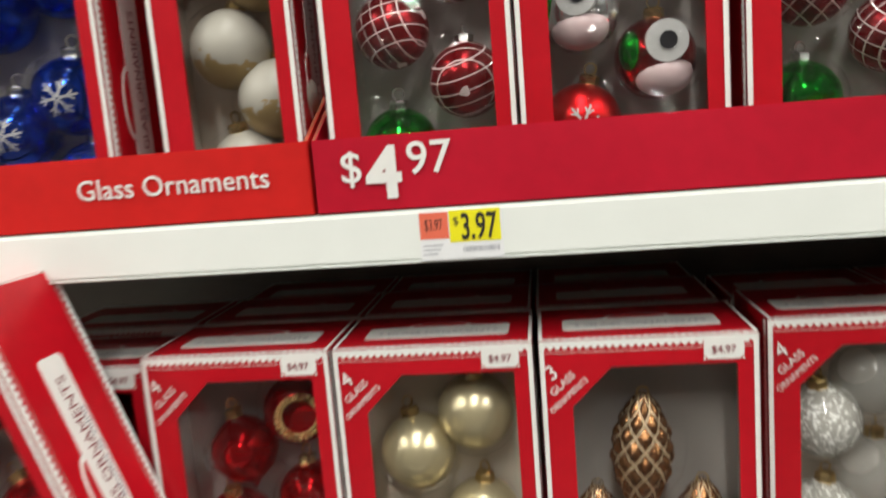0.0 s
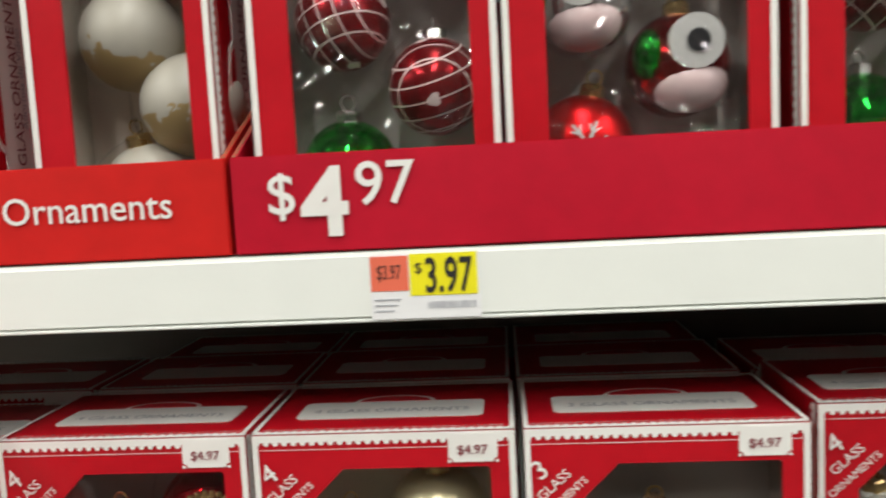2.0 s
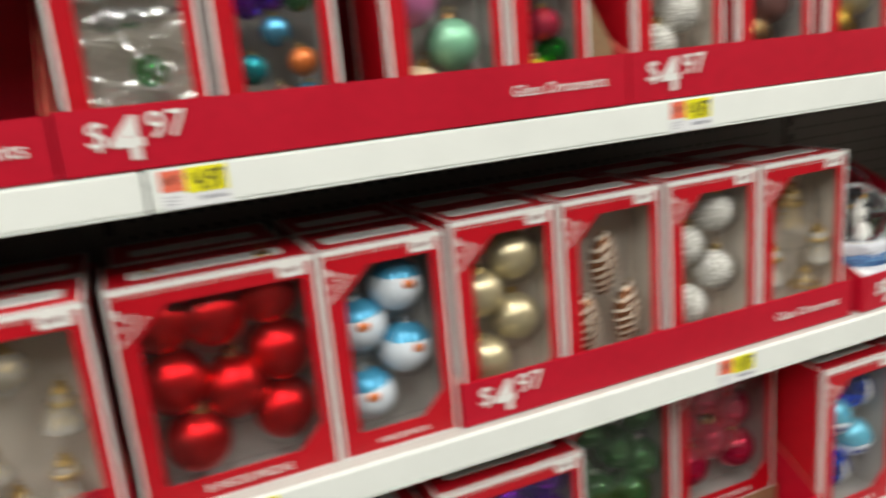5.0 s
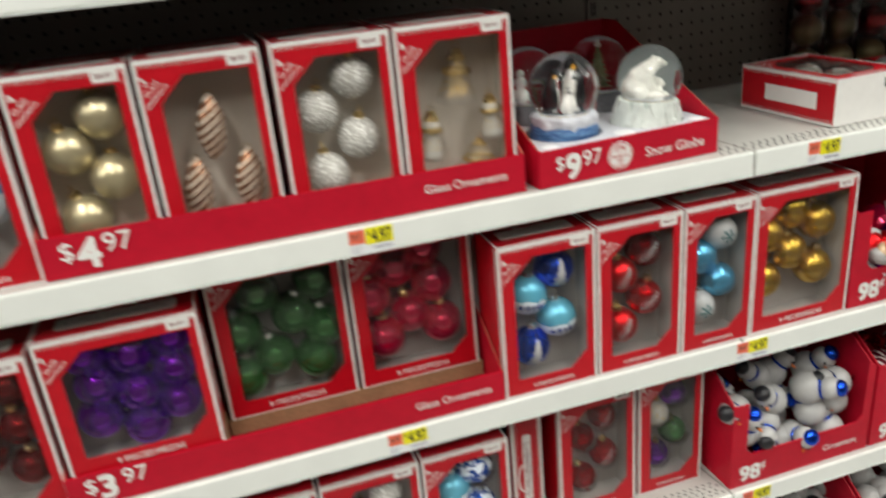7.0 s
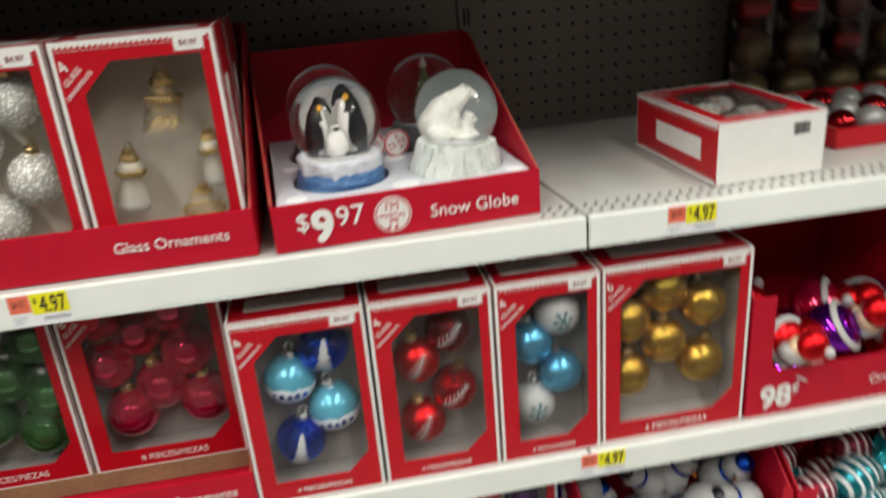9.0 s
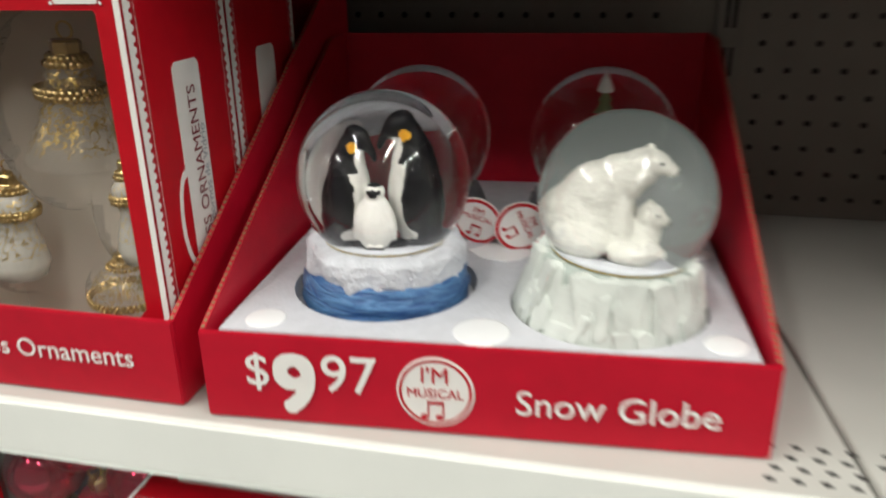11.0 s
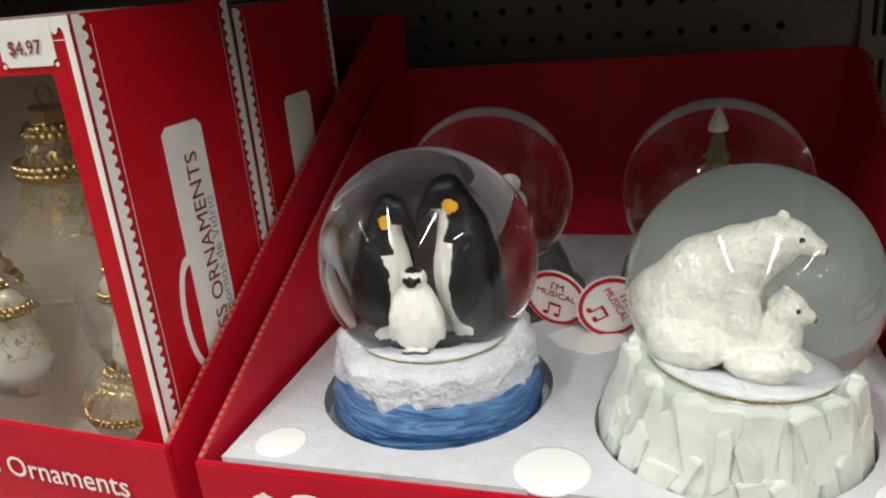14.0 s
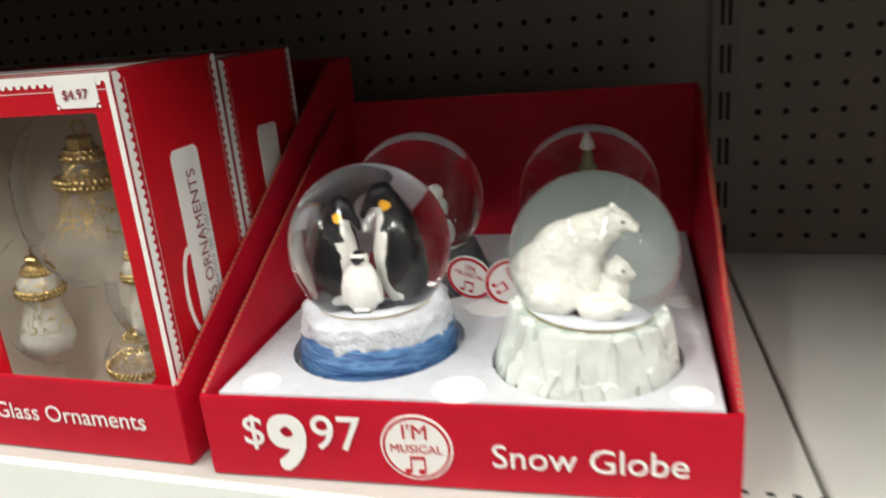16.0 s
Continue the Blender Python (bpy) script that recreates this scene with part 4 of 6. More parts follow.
part("brown_flap", bm, CORRUGATED, tray, "brown corrugated card flap")
tray = display_tray(1.074, 1.640, 0.003, SHELF_A + 0.001, 0.054, 0.185, 0.30, "red card tray with white price lettering, full of pale boxes", TRAY_RED)
price_words(tray, "4", 0.024, 0.009, 0.037)
lettering("Glass Ornaments", tray, 0.428, -0.0008, 0.0225, width=0.112)

WHITE_P, BLACK_P = BALL["white"], mat("black_paint", (0.015, 0.015, 0.018), 0.3)
OWL = [("owl_eye", WHITE_P), ("pupil", BLACK_P), ("belly", mat("bauble_blush", (0.55, 0.42, 0.42), 0.35)), ("wing", BALL["bright_green"])]
FL = [("flake", WHITE_P)]
Z3 = (0, 0, 0)
HA = TOPA + 0.222
BY = 0.012
ornament_box(-0.528, -0.380, BY, TOPA, HA, "red window box of blue glass baubles with silver caps", fill=[("ball", "blue", SILVER_CAP)], r=0.030)
ornament_box(-0.372, -0.226, BY, TOPA, HA, "red window box of shiny blue baubles with white stars", fill=[("ball", "blue", SILVER_CAP, (5, 8, 10), FL)], r=0.031, rows=[(0.2, 0.8), (0.72, 0.92), (0.7, 0.42), (0.25, 0.28), (0.8, 0.05)])
ornament_box(-0.186, -0.082, BY, TOPA, HA, "red window box of frosted white baubles with gold feet", liner=BEIGE_LINER, fill=[("ball", "gold_foot")], r=0.030, rows=[(0.73, 0.86), (0.34, 0.55), (0.82, 0.33), (0.42, 0.05)])
ornament_box(-0.062, 0.070, BY, TOPA, HA, "red window box of plaid and green glass baubles", fill=[("ball", "plaid", SILVER_CAP), ("ball", "plaid", SILVER_CAP), ("ball", "plaid", SILVER_CAP), ("ball", "bright_green", SILVER_CAP)], r=0.0275, rows=[(0.74, 0.80), (0.24, 0.56), (0.78, 0.34), (0.24, 0.10)], film=CRINKLE)
for bx0, bx1 in ((0.073, 0.211),):
    ornament_box(bx0, bx1, BY, TOPA, HA, "red window box of big-eyed bird and snowflake baubles", fill=[("ball", "silver", SILVER_CAP, (0, 0, 20), OWL), ("ball", "silver", SILVER_CAP, (0, 0, -15), OWL), ("ball", "dark_red", GOLD_CAP, (0, 0, 0), OWL), ("ball", "red_satin", GOLD_CAP, (0, 12, 0), FL)], r=0.0285, rows=[(0.68, 0.82), (0.22, 0.56), (0.72, 0.36), (0.20, 0.13)], film=CRINKLE)
ornament_box(0.222, 0.362, BY, TOPA, HA, "red window box of plaid and green glass baubles", fill=[("ball", "bright_green", SILVER_CAP), ("ball", "plaid", SILVER_CAP), ("ball", "plaid", SILVER_CAP), ("ball", "bright_green", SILVER_CAP)], r=0.0275, rows=[(0.72, 0.80), (0.26, 0.58), (0.78, 0.38), (0.20, 0.15)], film=CRINKLE)
ornament_box(0.522, 0.640, BY, TOPA, HA, "red window box of clear icicle baubles in crinkled plastic", "3", fill=[("icicle", "silver", SILVER_CAP, (0, 75, 0)), ("icicle", "silver", SILVER_CAP, (0, -95, 0)), ("ball", "bright_green", SILVER_CAP, (0, 80, 0), (), 0.6), ("ball", "sky", SILVER_CAP, (0, 60, 0), (), 0.7)], r=0.024, rows=[(0.5, 0.82), (0.45, 0.55), (0.62, 0.30), (0.5, 0.06)], liner=BEIGE_LINER, film=RUMPLED)
ornament_box(0.648, 0.758, BY, TOPA, HA, "red window box of many small coloured baubles", "9", fill=[("ball", "teal"), ("ball", "orange"), ("ball", "mauve"), ("ball", "purple"), ("ball", "green"), ("ball", "sky")], r=0.014, rows=ROWS9 + [(0.5, 0.62), (0.2, 0.05), (0.82, 0.1)])
ornament_box(0.806, 0.932, BY, TOPA, HA, "red window box of pastel teal, pink and mint baubles", fill=[("ball", "sky"), ("ball", "pink"), ("ball", "mint"), ("ball", "cream")], r=0.026, rows=[(0.68, 0.78), (0.2, 0.55), (0.66, 0.30), (0.2, 0.06)])
ornament_box(0.938, 1.030, BY, TOPA, HA, "red window box of bright magenta and green baubles", fill=[("ball", "teal"), ("ball", "yellow"), ("ball", "magenta"), ("ball", "bright_green"), ("ball", "yellow")], r=0.019, rows=[(0.7, 0.8), (0.4, 0.62), (0.55, 0.36), (0.7, 0.2), (0.25, 0.08)])
ornament_box(1.090, 1.213, BY, TOPA, HA, "red window box of clear frosted baubles", liner=BEIGE_LINER, fill=[("ball", "clear_glitter")], r=0.025)
ornament_box(1.235, 1.350, BY, TOPA, HA, "red window box of brown mauve baubles", fill=[("ball", "mauve"), ("ball", "copper")], r=0.025)
ornament_box(1.374, 1.486, BY, TOPA, HA, "red window box of champagne gold baubles", fill=[("ball", "champagne"), ("ball", "gold")], r=0.025)
ornament_box(1.508, 1.622, BY, TOPA, HA, "red window box of cream baubles", liner=BEIGE_LINER, fill=[("ball", "champagne")], r=0.025)

# ---- shelf B ----
GIRD = [("girdle", GOLD_CAP)]
GIRD_LOW = [("girdle_low", GOLD_CAP)]
tray = display_tray(-0.40, 0.512, 0.004, SHELF_B + 0.001, 0.050, 0.19, 0.31, "red card tray with white price lettering under the boxes", TRAY_RED)
price_words(tray, "4", 0.03, 0.008, 0.036)
lettering("Glass Ornaments", tray, 0.76, -0.0008, 0.0215, width=0.12)
ZB = SHELF_B + 0.004
HB = 1.299
NOSE = [("nose", BALL["orange"])]
DIMPLE = [("dimple", GOLD_CAP)]
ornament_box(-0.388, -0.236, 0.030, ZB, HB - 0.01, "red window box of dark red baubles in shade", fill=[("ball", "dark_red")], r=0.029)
ornament_box(-0.230, -0.082, 0.016, ZB, HB, "red window box of red baubles with gold dimples", fill=[("dimpled", "red_gloss", GOLD_CAP, (0, 8, 18), DIMPLE), ("onion", "red_gloss"), ("ball", "red_gloss"), ("dimpled", "red_gloss", GOLD_CAP, (10, 0, -12), DIMPLE)], r=0.028, rows=[(0.78, 0.80), (0.34, 0.62), (0.82, 0.38), (0.24, 0.25)])
ornament_box(-0.078, 0.070, 0.016, ZB, HB, "red window box of champagne gold glass baubles", liner=BEIGE_LINER, fill=[("ball", "champagne")], r=0.030, rows=[(0.70, 0.76), (0.27, 0.58), (0.70, 0.26), (0.26, 0.12)])
ornament_box(0.075, 0.227, 0.016, ZB, HB, "red window box of three golden pine cones", "3", fill=[("pinecone", "cone", GOLD_CAP, (0, 3, 0))], r=0.030, rows=[(0.44, 0.60), (0.12, 0.18), (0.80, 0.20)])
ornament_box(0.238, 0.364, 0.034, ZB, HB + 0.004, "red window box of clear and white speckled baubles", liner=BEIGE_LINER, fill=[("ball", "clear_glass"), ("ball", "clear_glitter")], r=0.029)
ornament_box(0.369, 0.508, -0.009, ZB, HB + 0.004, "red window box of clear baubles with gold bands", "7", liner=BEIGE_LINER, fill=[("onion", "frost", GOLD_CAP, (0, 5, 0), GIRD), ("bell", "frost", GOLD_CAP, (0, 5, 0), GIRD), ("bell", "frost", GOLD_CAP, (0, -6, 0), GIRD), ("bottle", "frost", GOLD_CAP, (0, 4, 0), GIRD)], r=0.020, rows=[(0.45, 0.82), (0.80, 0.58), (0.15, 0.40), (0.72, 0.22), (0.32, 0.10)])
ornament_box(0.522, 0.712, 0.022, SHELF_B + 0.001, HB, "wide red window box of eight glossy red baubles", "8", price="$4.97", fill=[("ball", "red_satin")], rows=[(0.46, 0.84), (0.13, 0.86), (0.16, 0.50), (0.52, 0.40), (0.84, 0.56), (0.24, 0.14), (0.82, 0.20), (0.80, 0.91)], r=0.0335)
ornament_box(0.715, 0.847, 0.022, SHELF_B + 0.001, HB, "red window box of blue-hatted white figure baubles", fill=[("ball", "hatted", SILVER_CAP, (0, 6, 8), NOSE), ("ball", "hatted", SILVER_CAP, (0, -8, -10), NOSE)], rows=[(0.68, 0.80), (0.22, 0.60), (0.72, 0.40), (0.24, 0.16)], r=0.029)
tray = display_tray(0.849, 1.439, 0.013, SHELF_B + 0.001, 0.051, 0.205, 0.30, "red card tray with white price lettering under four boxes", TRAY_RED)
price_words(tray, "4", 0.022, 0.008, 0.037)
lettering("Glass Ornaments", tray, 0.452, -0.0008, 0.0215, width=0.112)
HB2 = 1.304
ornament_box(0.857, 0.985, 0.024, ZB, HB2, "red window box of champagne gold glass baubles", liner=BEIGE_LINER, fill=[("ball", "champagne")], r=0.028, rows=[(0.70, 0.80), (0.24, 0.60), (0.70, 0.40), (0.26, 0.16)])
ornament_box(0.991, 1.128, 0.024, ZB, HB2, "red window box of three striped copper pine cones", "3", liner=BEIGE_LINER, fill=[("spindle", "twist", GOLD_CAP, (0, 5, 0))], r=0.0255, rows=[(0.48, 0.66), (0.2, 0.26), (0.80, 0.28)])
ornament_box(1.139, 1.279, 0.024, ZB, HB2, "red window box of white glittered baubles", liner=BEIGE_LINER, fill=[("ball", "clear_glitter")], r=0.027, rows=[(0.70, 0.82), (0.24, 0.62), (0.70, 0.40), (0.28, 0.18)])
ornament_box(1.285, 1.432, 0.024, ZB, HB2, "red window box of clear and white baubles with gold bands", "4", liner=BEIGE_LINER, fill=[("bell", "clear", GOLD_CAP, (0, 4, 0), GIRD, 1.35), ("bottle", "milk", GOLD_CAP, (0, 6, 0), GIRD, 1.1), ("bottle", "milk", GOLD_CAP, (0, -4, 0), GIRD), ("onion", "clear", GOLD_CAP, (0, 5, 0), GIRD_LOW, 0.85)], r=0.023, rows=[(0.56, 0.70), (0.16, 0.34), (0.92, 0.42), (0.74, 0.13)])

# ---- shelf C ----
ZC = SHELF_C + 0.004
tray = display_tray(0.80, 1.388, 0.008, SHELF_C + 0.001, 0.048, 0.20, 0.30, "red card tray with white price lettering under bright boxes", TRAY_RED)
price_words(tray, "3", 0.022, 0.008, 0.036)
lettering("Glass Ornaments", tray, 0.455, -0.0008, 0.0195, width=0.112)
ornament_box(0.810, 0.998, 0.014, SHELF_C + 0.044, 1.004, "red window box of shiny purple baubles", "9", fill=[("ball", "purple", SILVER_CAP)], rows=ROWS9, r=0.0295, blister=False)
ornament_box(1.008, 1.190, 0.085, SHELF_C + 0.029, 1.022, "red window box of mirror-bright green baubles", "8", fill=[("ball", "green", SILVER_CAP)], rows=[(0.30, 0.82), (0.86, 0.84), (0.08, 0.52), (0.60, 0.58), (0.88, 0.42), (0.36, 0.26), (0.76, 0.16), (0.06, 0.12)], r=0.0315, blister=False)
ornament_box(1.196, 1.376, 0.085, SHELF_C + 0.029, 1.022, "red window box of mirror-bright magenta baubles", "8", fill=[("ball", "magenta", GOLD_CAP)], rows=[(0.36, 0.79), (0.08, 0.58), (0.47, 0.37), (0.73, 0.60), (0.18, 0.19), (0.80, 0.22), (0.66, 0.93), (0.04, 0.93)], r=0.0325, blister=False)
for rx0, rx1, ry, rh in ((0.806, 1.000, 0.016, 0.0425), (1.003, 1.382, 0.082, 0.0275)):
    riser = thing("card_riser", rx0, ry, SHELF_C + 0.0045, "brown corrugated card riser inside the red tray", "card riser")
    part("fold", box_bm(0, rx1 - rx0, 0, 0.20, 0, rh - 0.003, bevel=0.001), CORRUGATED, riser)
HC = 1.004
TREE = [("tree", WHITE_P)]
BRANCH = [("branch", WHITE_P)]
VILLAGE = [("village", BALL["blue"])]
ornament_box(1.390, 1.536, 0.010, SHELF_C + 0.001, HC, "red window box of blue and white winter scene baubles", fill=[("ball", "blue", SILVER_CAP, (0, 6, 0), TREE), ("ball", "snow_scene", SILVER_CAP, (0, 6, 0), VILLAGE), ("ball", "snow_scene", SILVER_CAP, (0, -6, 0), VILLAGE), ("ball", "blue", SILVER_CAP, (0, 10, 0), TREE)], r=0.0300, blister=False)
ornament_box(1.540, 1.677, 0.010, SHELF_C + 0.001, HC, "red window box of red baubles with white branches", fill=[("ball", "dark_red", GOLD_CAP, (0, 8, 0), BRANCH), ("ball", "red_satin", GOLD_CAP, (0, -8, 0), BRANCH), ("ball", "red_gloss", GOLD_CAP, (0, 14, 0), BRANCH), ("ball", "red_satin", GOLD_CAP, (0, -10, 0), BRANCH)], r=0.0280, blister=False)
DKFL = [("flake", BALL["teal"])]
ornament_box(1.681, 1.803, 0.010, SHELF_C + 0.001, HC, "red window box of pale blue and white snowflake baubles", fill=[("ball", "white", SILVER_CAP, (0, 10, 0), DKFL), ("ball", "sky", SILVER_CAP), ("ball", "sky", SILVER_CAP), ("ball", "white", SILVER_CAP, (0, 0, 0), DKFL)], r=0.0275, blister=False)
ornament_box(1.808, 1.991, 0.014, SHELF_C + 0.001, HC, "wide red window box of six satin gold baubles", "6", fill=[("ball", "gold")], rows=ROWS6, r=0.0305, blister=False)

# ---- shelf D ----
ZD = SHELF_D + 0.001
HD = 0.692
ornament_box(0.952, 1.100, 0.022, ZD, HD, "red window box of teal baubles", fill=[("ball", "teal")], r=0.028)
ornament_box(1.104, 1.250, 0.022, ZD, HD, "red window box of clear baubles with red figures", fill=[("ball", "clear_glitter"), ("ball", "pink")], r=0.026)
ornament_box(1.255, 1.390, 0.022, ZD, HD, "red window box of white baubles with blue hats", fill=[("ball", "blue_white", SILVER_CAP, (10, 0, 40)), ("ball", "snow_scene", SILVER_CAP, (0, 0, 0))], r=0.029)
ornament_box(1.418, 1.515, 0.178, ZD, HD, "red window box turned side-on to the aisle", fill=None, rot=(0, 0, -90), depth=0.052)
ornament_box(1.492, 1.630, 0.060, ZD, HD + 0.004, "red window box of clear red patterned baubles", fill=[("ball", "red_gloss", GOLD_CAP, (0, 0, 0), BRANCH), ("onion", "red_gloss", GOLD_CAP)], r=0.024)
ornament_box(1.640, 1.762, 0.064, ZD, HD + 0.008, "red window box of purple and gold glass baubles", fill=[("ball", "purple", GOLD_CAP), ("ball", "gold_speck", GOLD_CAP), ("ball", "green", GOLD_CAP)], r=0.024)


# ---- rows of cartons standing behind the front ones ----
def back_row(spans, y, z, top):
    for a, b in spans:
        ornament_box(a, b, y, z, top, "red carton of baubles standing behind the front row", fill=None, writing=False)


back_row([(-0.388, -0.238), (-0.232, -0.084), (-0.080, 0.068), (0.073, 0.225), (0.236, 0.364), (0.369, 0.508)], 0.135, ZB, HB - 0.003)
back_row([(-0.232, -0.084), (-0.080, 0.068), (0.073, 0.225)], 0.232, ZB, HB - 0.006)
back_row([(0.53, 0.70), (0.716, 0.846), (0.86, 0.987), (0.992, 1.128), (1.14, 1.278), (1.286, 1.431)], 0.124, ZB, HB)
back_row([(1.392, 1.537), (1.542, 1.678), (1.683, 1.803), (1.81, 1.99)], 0.112, SHELF_C + 0.001, HC)
back_row([(0.955, 1.1), (1.104, 1.25), (1.256, 1.39)], 0.122, ZD, HD)

# leaning box at the end of the row
tilted = pose(0, 0, 0, 0, -19, 0)
corner = Vector((-0.288, 0.010, 1.374)) - tilted @ Vector((0.150, 0.095, 0.264))
ornament_box(corner.x, corner.x + 0.150, corner.y, corner.z, corner.z + 0.264, "red window box leaning askew at the shelf edge", fill=[("ball", "red_gloss")], r=0.028, rot=(0, -19, 0))

# ---- price tickets ----
for x, z, words in ((-0.002, SHELF_A, "3.97"), (0.584, SHELF_A, "4.97"), (1.125, SHELF_A, "4.97"), (0.584, SHELF_B, "4.97"), (1.194, SHELF_B, "4.97"), (1.877, SHELF_B, "4.97"), (1.208, SHELF_C, "4.97"), (1.775, SHELF_C, "4.97"), (1.805, SHELF_D, "4.97")):
    shelf_label(x, 0.0, z - 0.0015, words)

# ---- snow globes in their tray ----
GLASS = bpy.data.materials.new("water_filled_glass")
GLASS.use_nodes = True
g_nt = GLASS.node_tree
g_b = g_nt.nodes["Principled BSDF"]
g_b.inputs["Transmission Weight"].default_value = 1.0
g_b.inputs["Roughness"].default_value = 0.012
g_b.inputs["Coat Weight"].default_value = 0.45
g_b.inputs["Coat Roughness"].default_value = 0.02
g_b.inputs["Coat IOR"].default_value = 1.6
g_b.inputs["IOR"].default_value = 1.33
g_b.inputs["Base Color"].default_value = (0.97, 0.98, 0.98, 1)
SNOW = mat("painted_snow", (0.66, 0.68, 0.73), 0.42, grain=0.22, scale=150, bump=0.9, bump_scale=520)
ICE = mat("painted_ice", (0.68, 0.72, 0.68), 0.4, grain=0.22, scale=90, bump=0.2, bump_scale=260)
SEA = waves("painted_sea", (0.10, 0.24, 0.46), (0.018, 0.07, 0.22))
CORD = mat("gold_cord", (0.55, 0.40, 0.10), 0.35, 0.9, grain=0.3, scale=700)
BELLY_W = mat("figure_white", (0.70, 0.69, 0.65), 0.4, grain=0.08, scale=400, bump=0.2, bump_scale=700)
COAT_B = mat("figure_black", (0.006, 0.006, 0.008), 0.4, spec=0.25)
BEAK = mat("figure_orange", (0.75, 0.36, 0.02), 0.4)
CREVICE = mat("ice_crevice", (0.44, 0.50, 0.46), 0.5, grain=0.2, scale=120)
ROCK = mat("painted_rock", (0.10, 0.10, 0.11), 0.5, grain=0.4, scale=100, bump=0.4, bump_scale=200)
FUR = mat("figure_fur", (0.64, 0.64, 0.58), 0.6, grain=0.20, scale=260, bump=0.5, bump_scale=520)


def ellipsoid(bm, c, s, index=0, tilt=(0, 0, 0), u=18, v=12):
    r = bmesh.ops.create_uvsphere(bm, u_segments=u, v_segments=v, radius=1)
    m = Matrix.Translation(c) @ pose(0, 0, 0, *tilt) @ Matrix.Diagonal((*s, 1))
    for vert in r["verts"]:
        vert.co = m @ vert.co
    for f in {f for vert in r["verts"] for f in vert.link_faces}:
        f.material_index = index
        f.smooth = True
    return bm


def moulded(lumps, cell, blend, rough, stretch, paint):
    """One cast figure from overlapping lumps (centre, radii, tilt) that melt into each other; its faces are painted by paint(place, normal)."""
    reach = [max(r) for _, r, *_ in lumps]
    low = np.array([min(c[i] - d for (c, *_), d in zip(lumps, reach)) for i in range(3)]) - 3 * cell
    high = np.array([max(c[i] + d for (c, *_), d in zip(lumps, reach)) for i in range(3)]) + 3 * cell
    n = np.ceil((high - low) / cell).astype(int) + 1
    grid = np.stack(np.meshgrid(*[low[i] + cell * np.arange(n[i]) for i in range(3)], indexing="ij"), -1)
    total = np.zeros(n)
    for c, r, *tilt in lumps:
        turn = np.array(pose(0, 0, 0, *(tilt[0] if tilt else (0, 0, 0))).to_3x3())
        q = (grid - np.array(c)) @ turn / np.array(r)
        far = (np.linalg.norm(q, axis=-1) - 1) * min(r)
        total += np.exp(-np.clip(far, -6 * blend, 30 * blend) / blend)
    field = -np.log(total)
    inside = field < 0
    # a point in each cell that the skin crosses
    place = np.zeros((*(n - 1), 3))
    count = np.zeros(n - 1)
    corner = [(i, j, k) for i in (0, 1) for j in (0, 1) for k in (0, 1)]
    for p in corner:
        for axis in range(3):
            if p[axis]:
                continue
            q = tuple(v + (i == axis) for i, v in enumerate(p))
            cut = [tuple(slice(e[i], n[i] - 1 + e[i]) for i in range(3)) for e in (p, q)]
            fa, fb = field[cut[0]], field[cut[1]]
            hit = (fa < 0) != (fb < 0)
            along = np.where(hit, fa / np.where(hit, fa - fb, 1), 0)
            here = np.zeros_like(place)
            for i in range(3):
                here[..., i] = p[i] + (along if i == axis else 0)
            place += here * hit[..., None]
            count += hit
    used = count > 0
    number = np.full(n - 1, -1)
    number[used] = np.arange(used.sum())
    cells = np.argwhere(used)
    points = low + cell * (cells + place[used] / count[used][:, None])
    faces = []
    for axis in range(3):
        u, v = (axis + 1) % 3, (axis + 2) % 3
        one = np.moveaxis(inside, (axis, u, v), (0, 1, 2))
        ids = np.moveaxis(number, (axis, u, v), (0, 1, 2))
        flip = one[:-1] != one[1:]
        for i, j, k in np.argwhere(flip[:, 1:-1, 1:-1]) + (0, 1, 1):
            quad = [ids[i, j - 1, k - 1], ids[i, j, k - 1], ids[i, j, k], ids[i, j - 1, k]]
            faces.append([int(w) for w in (quad if one[i, j, k] else quad[::-1])])
    cast = bpy.data.meshes.new("figurine")
    cast.from_pydata([tuple(p) for p in points], [], faces)
    cast.update()
    moved = []
    for v in cast.vertices:
        p = v.co
        moved.append(p + v.normal * rough * noise.noise(Vector((p.x * stretch[0], p.y * stretch[1], p.z * stretch[2]))))
    for v, p in zip(cast.vertices, moved):
        v.co = p
    for f in cast.polygons:
        f.use_smooth = True
        f.material_index = paint(f.center, f.normal)
    return cast


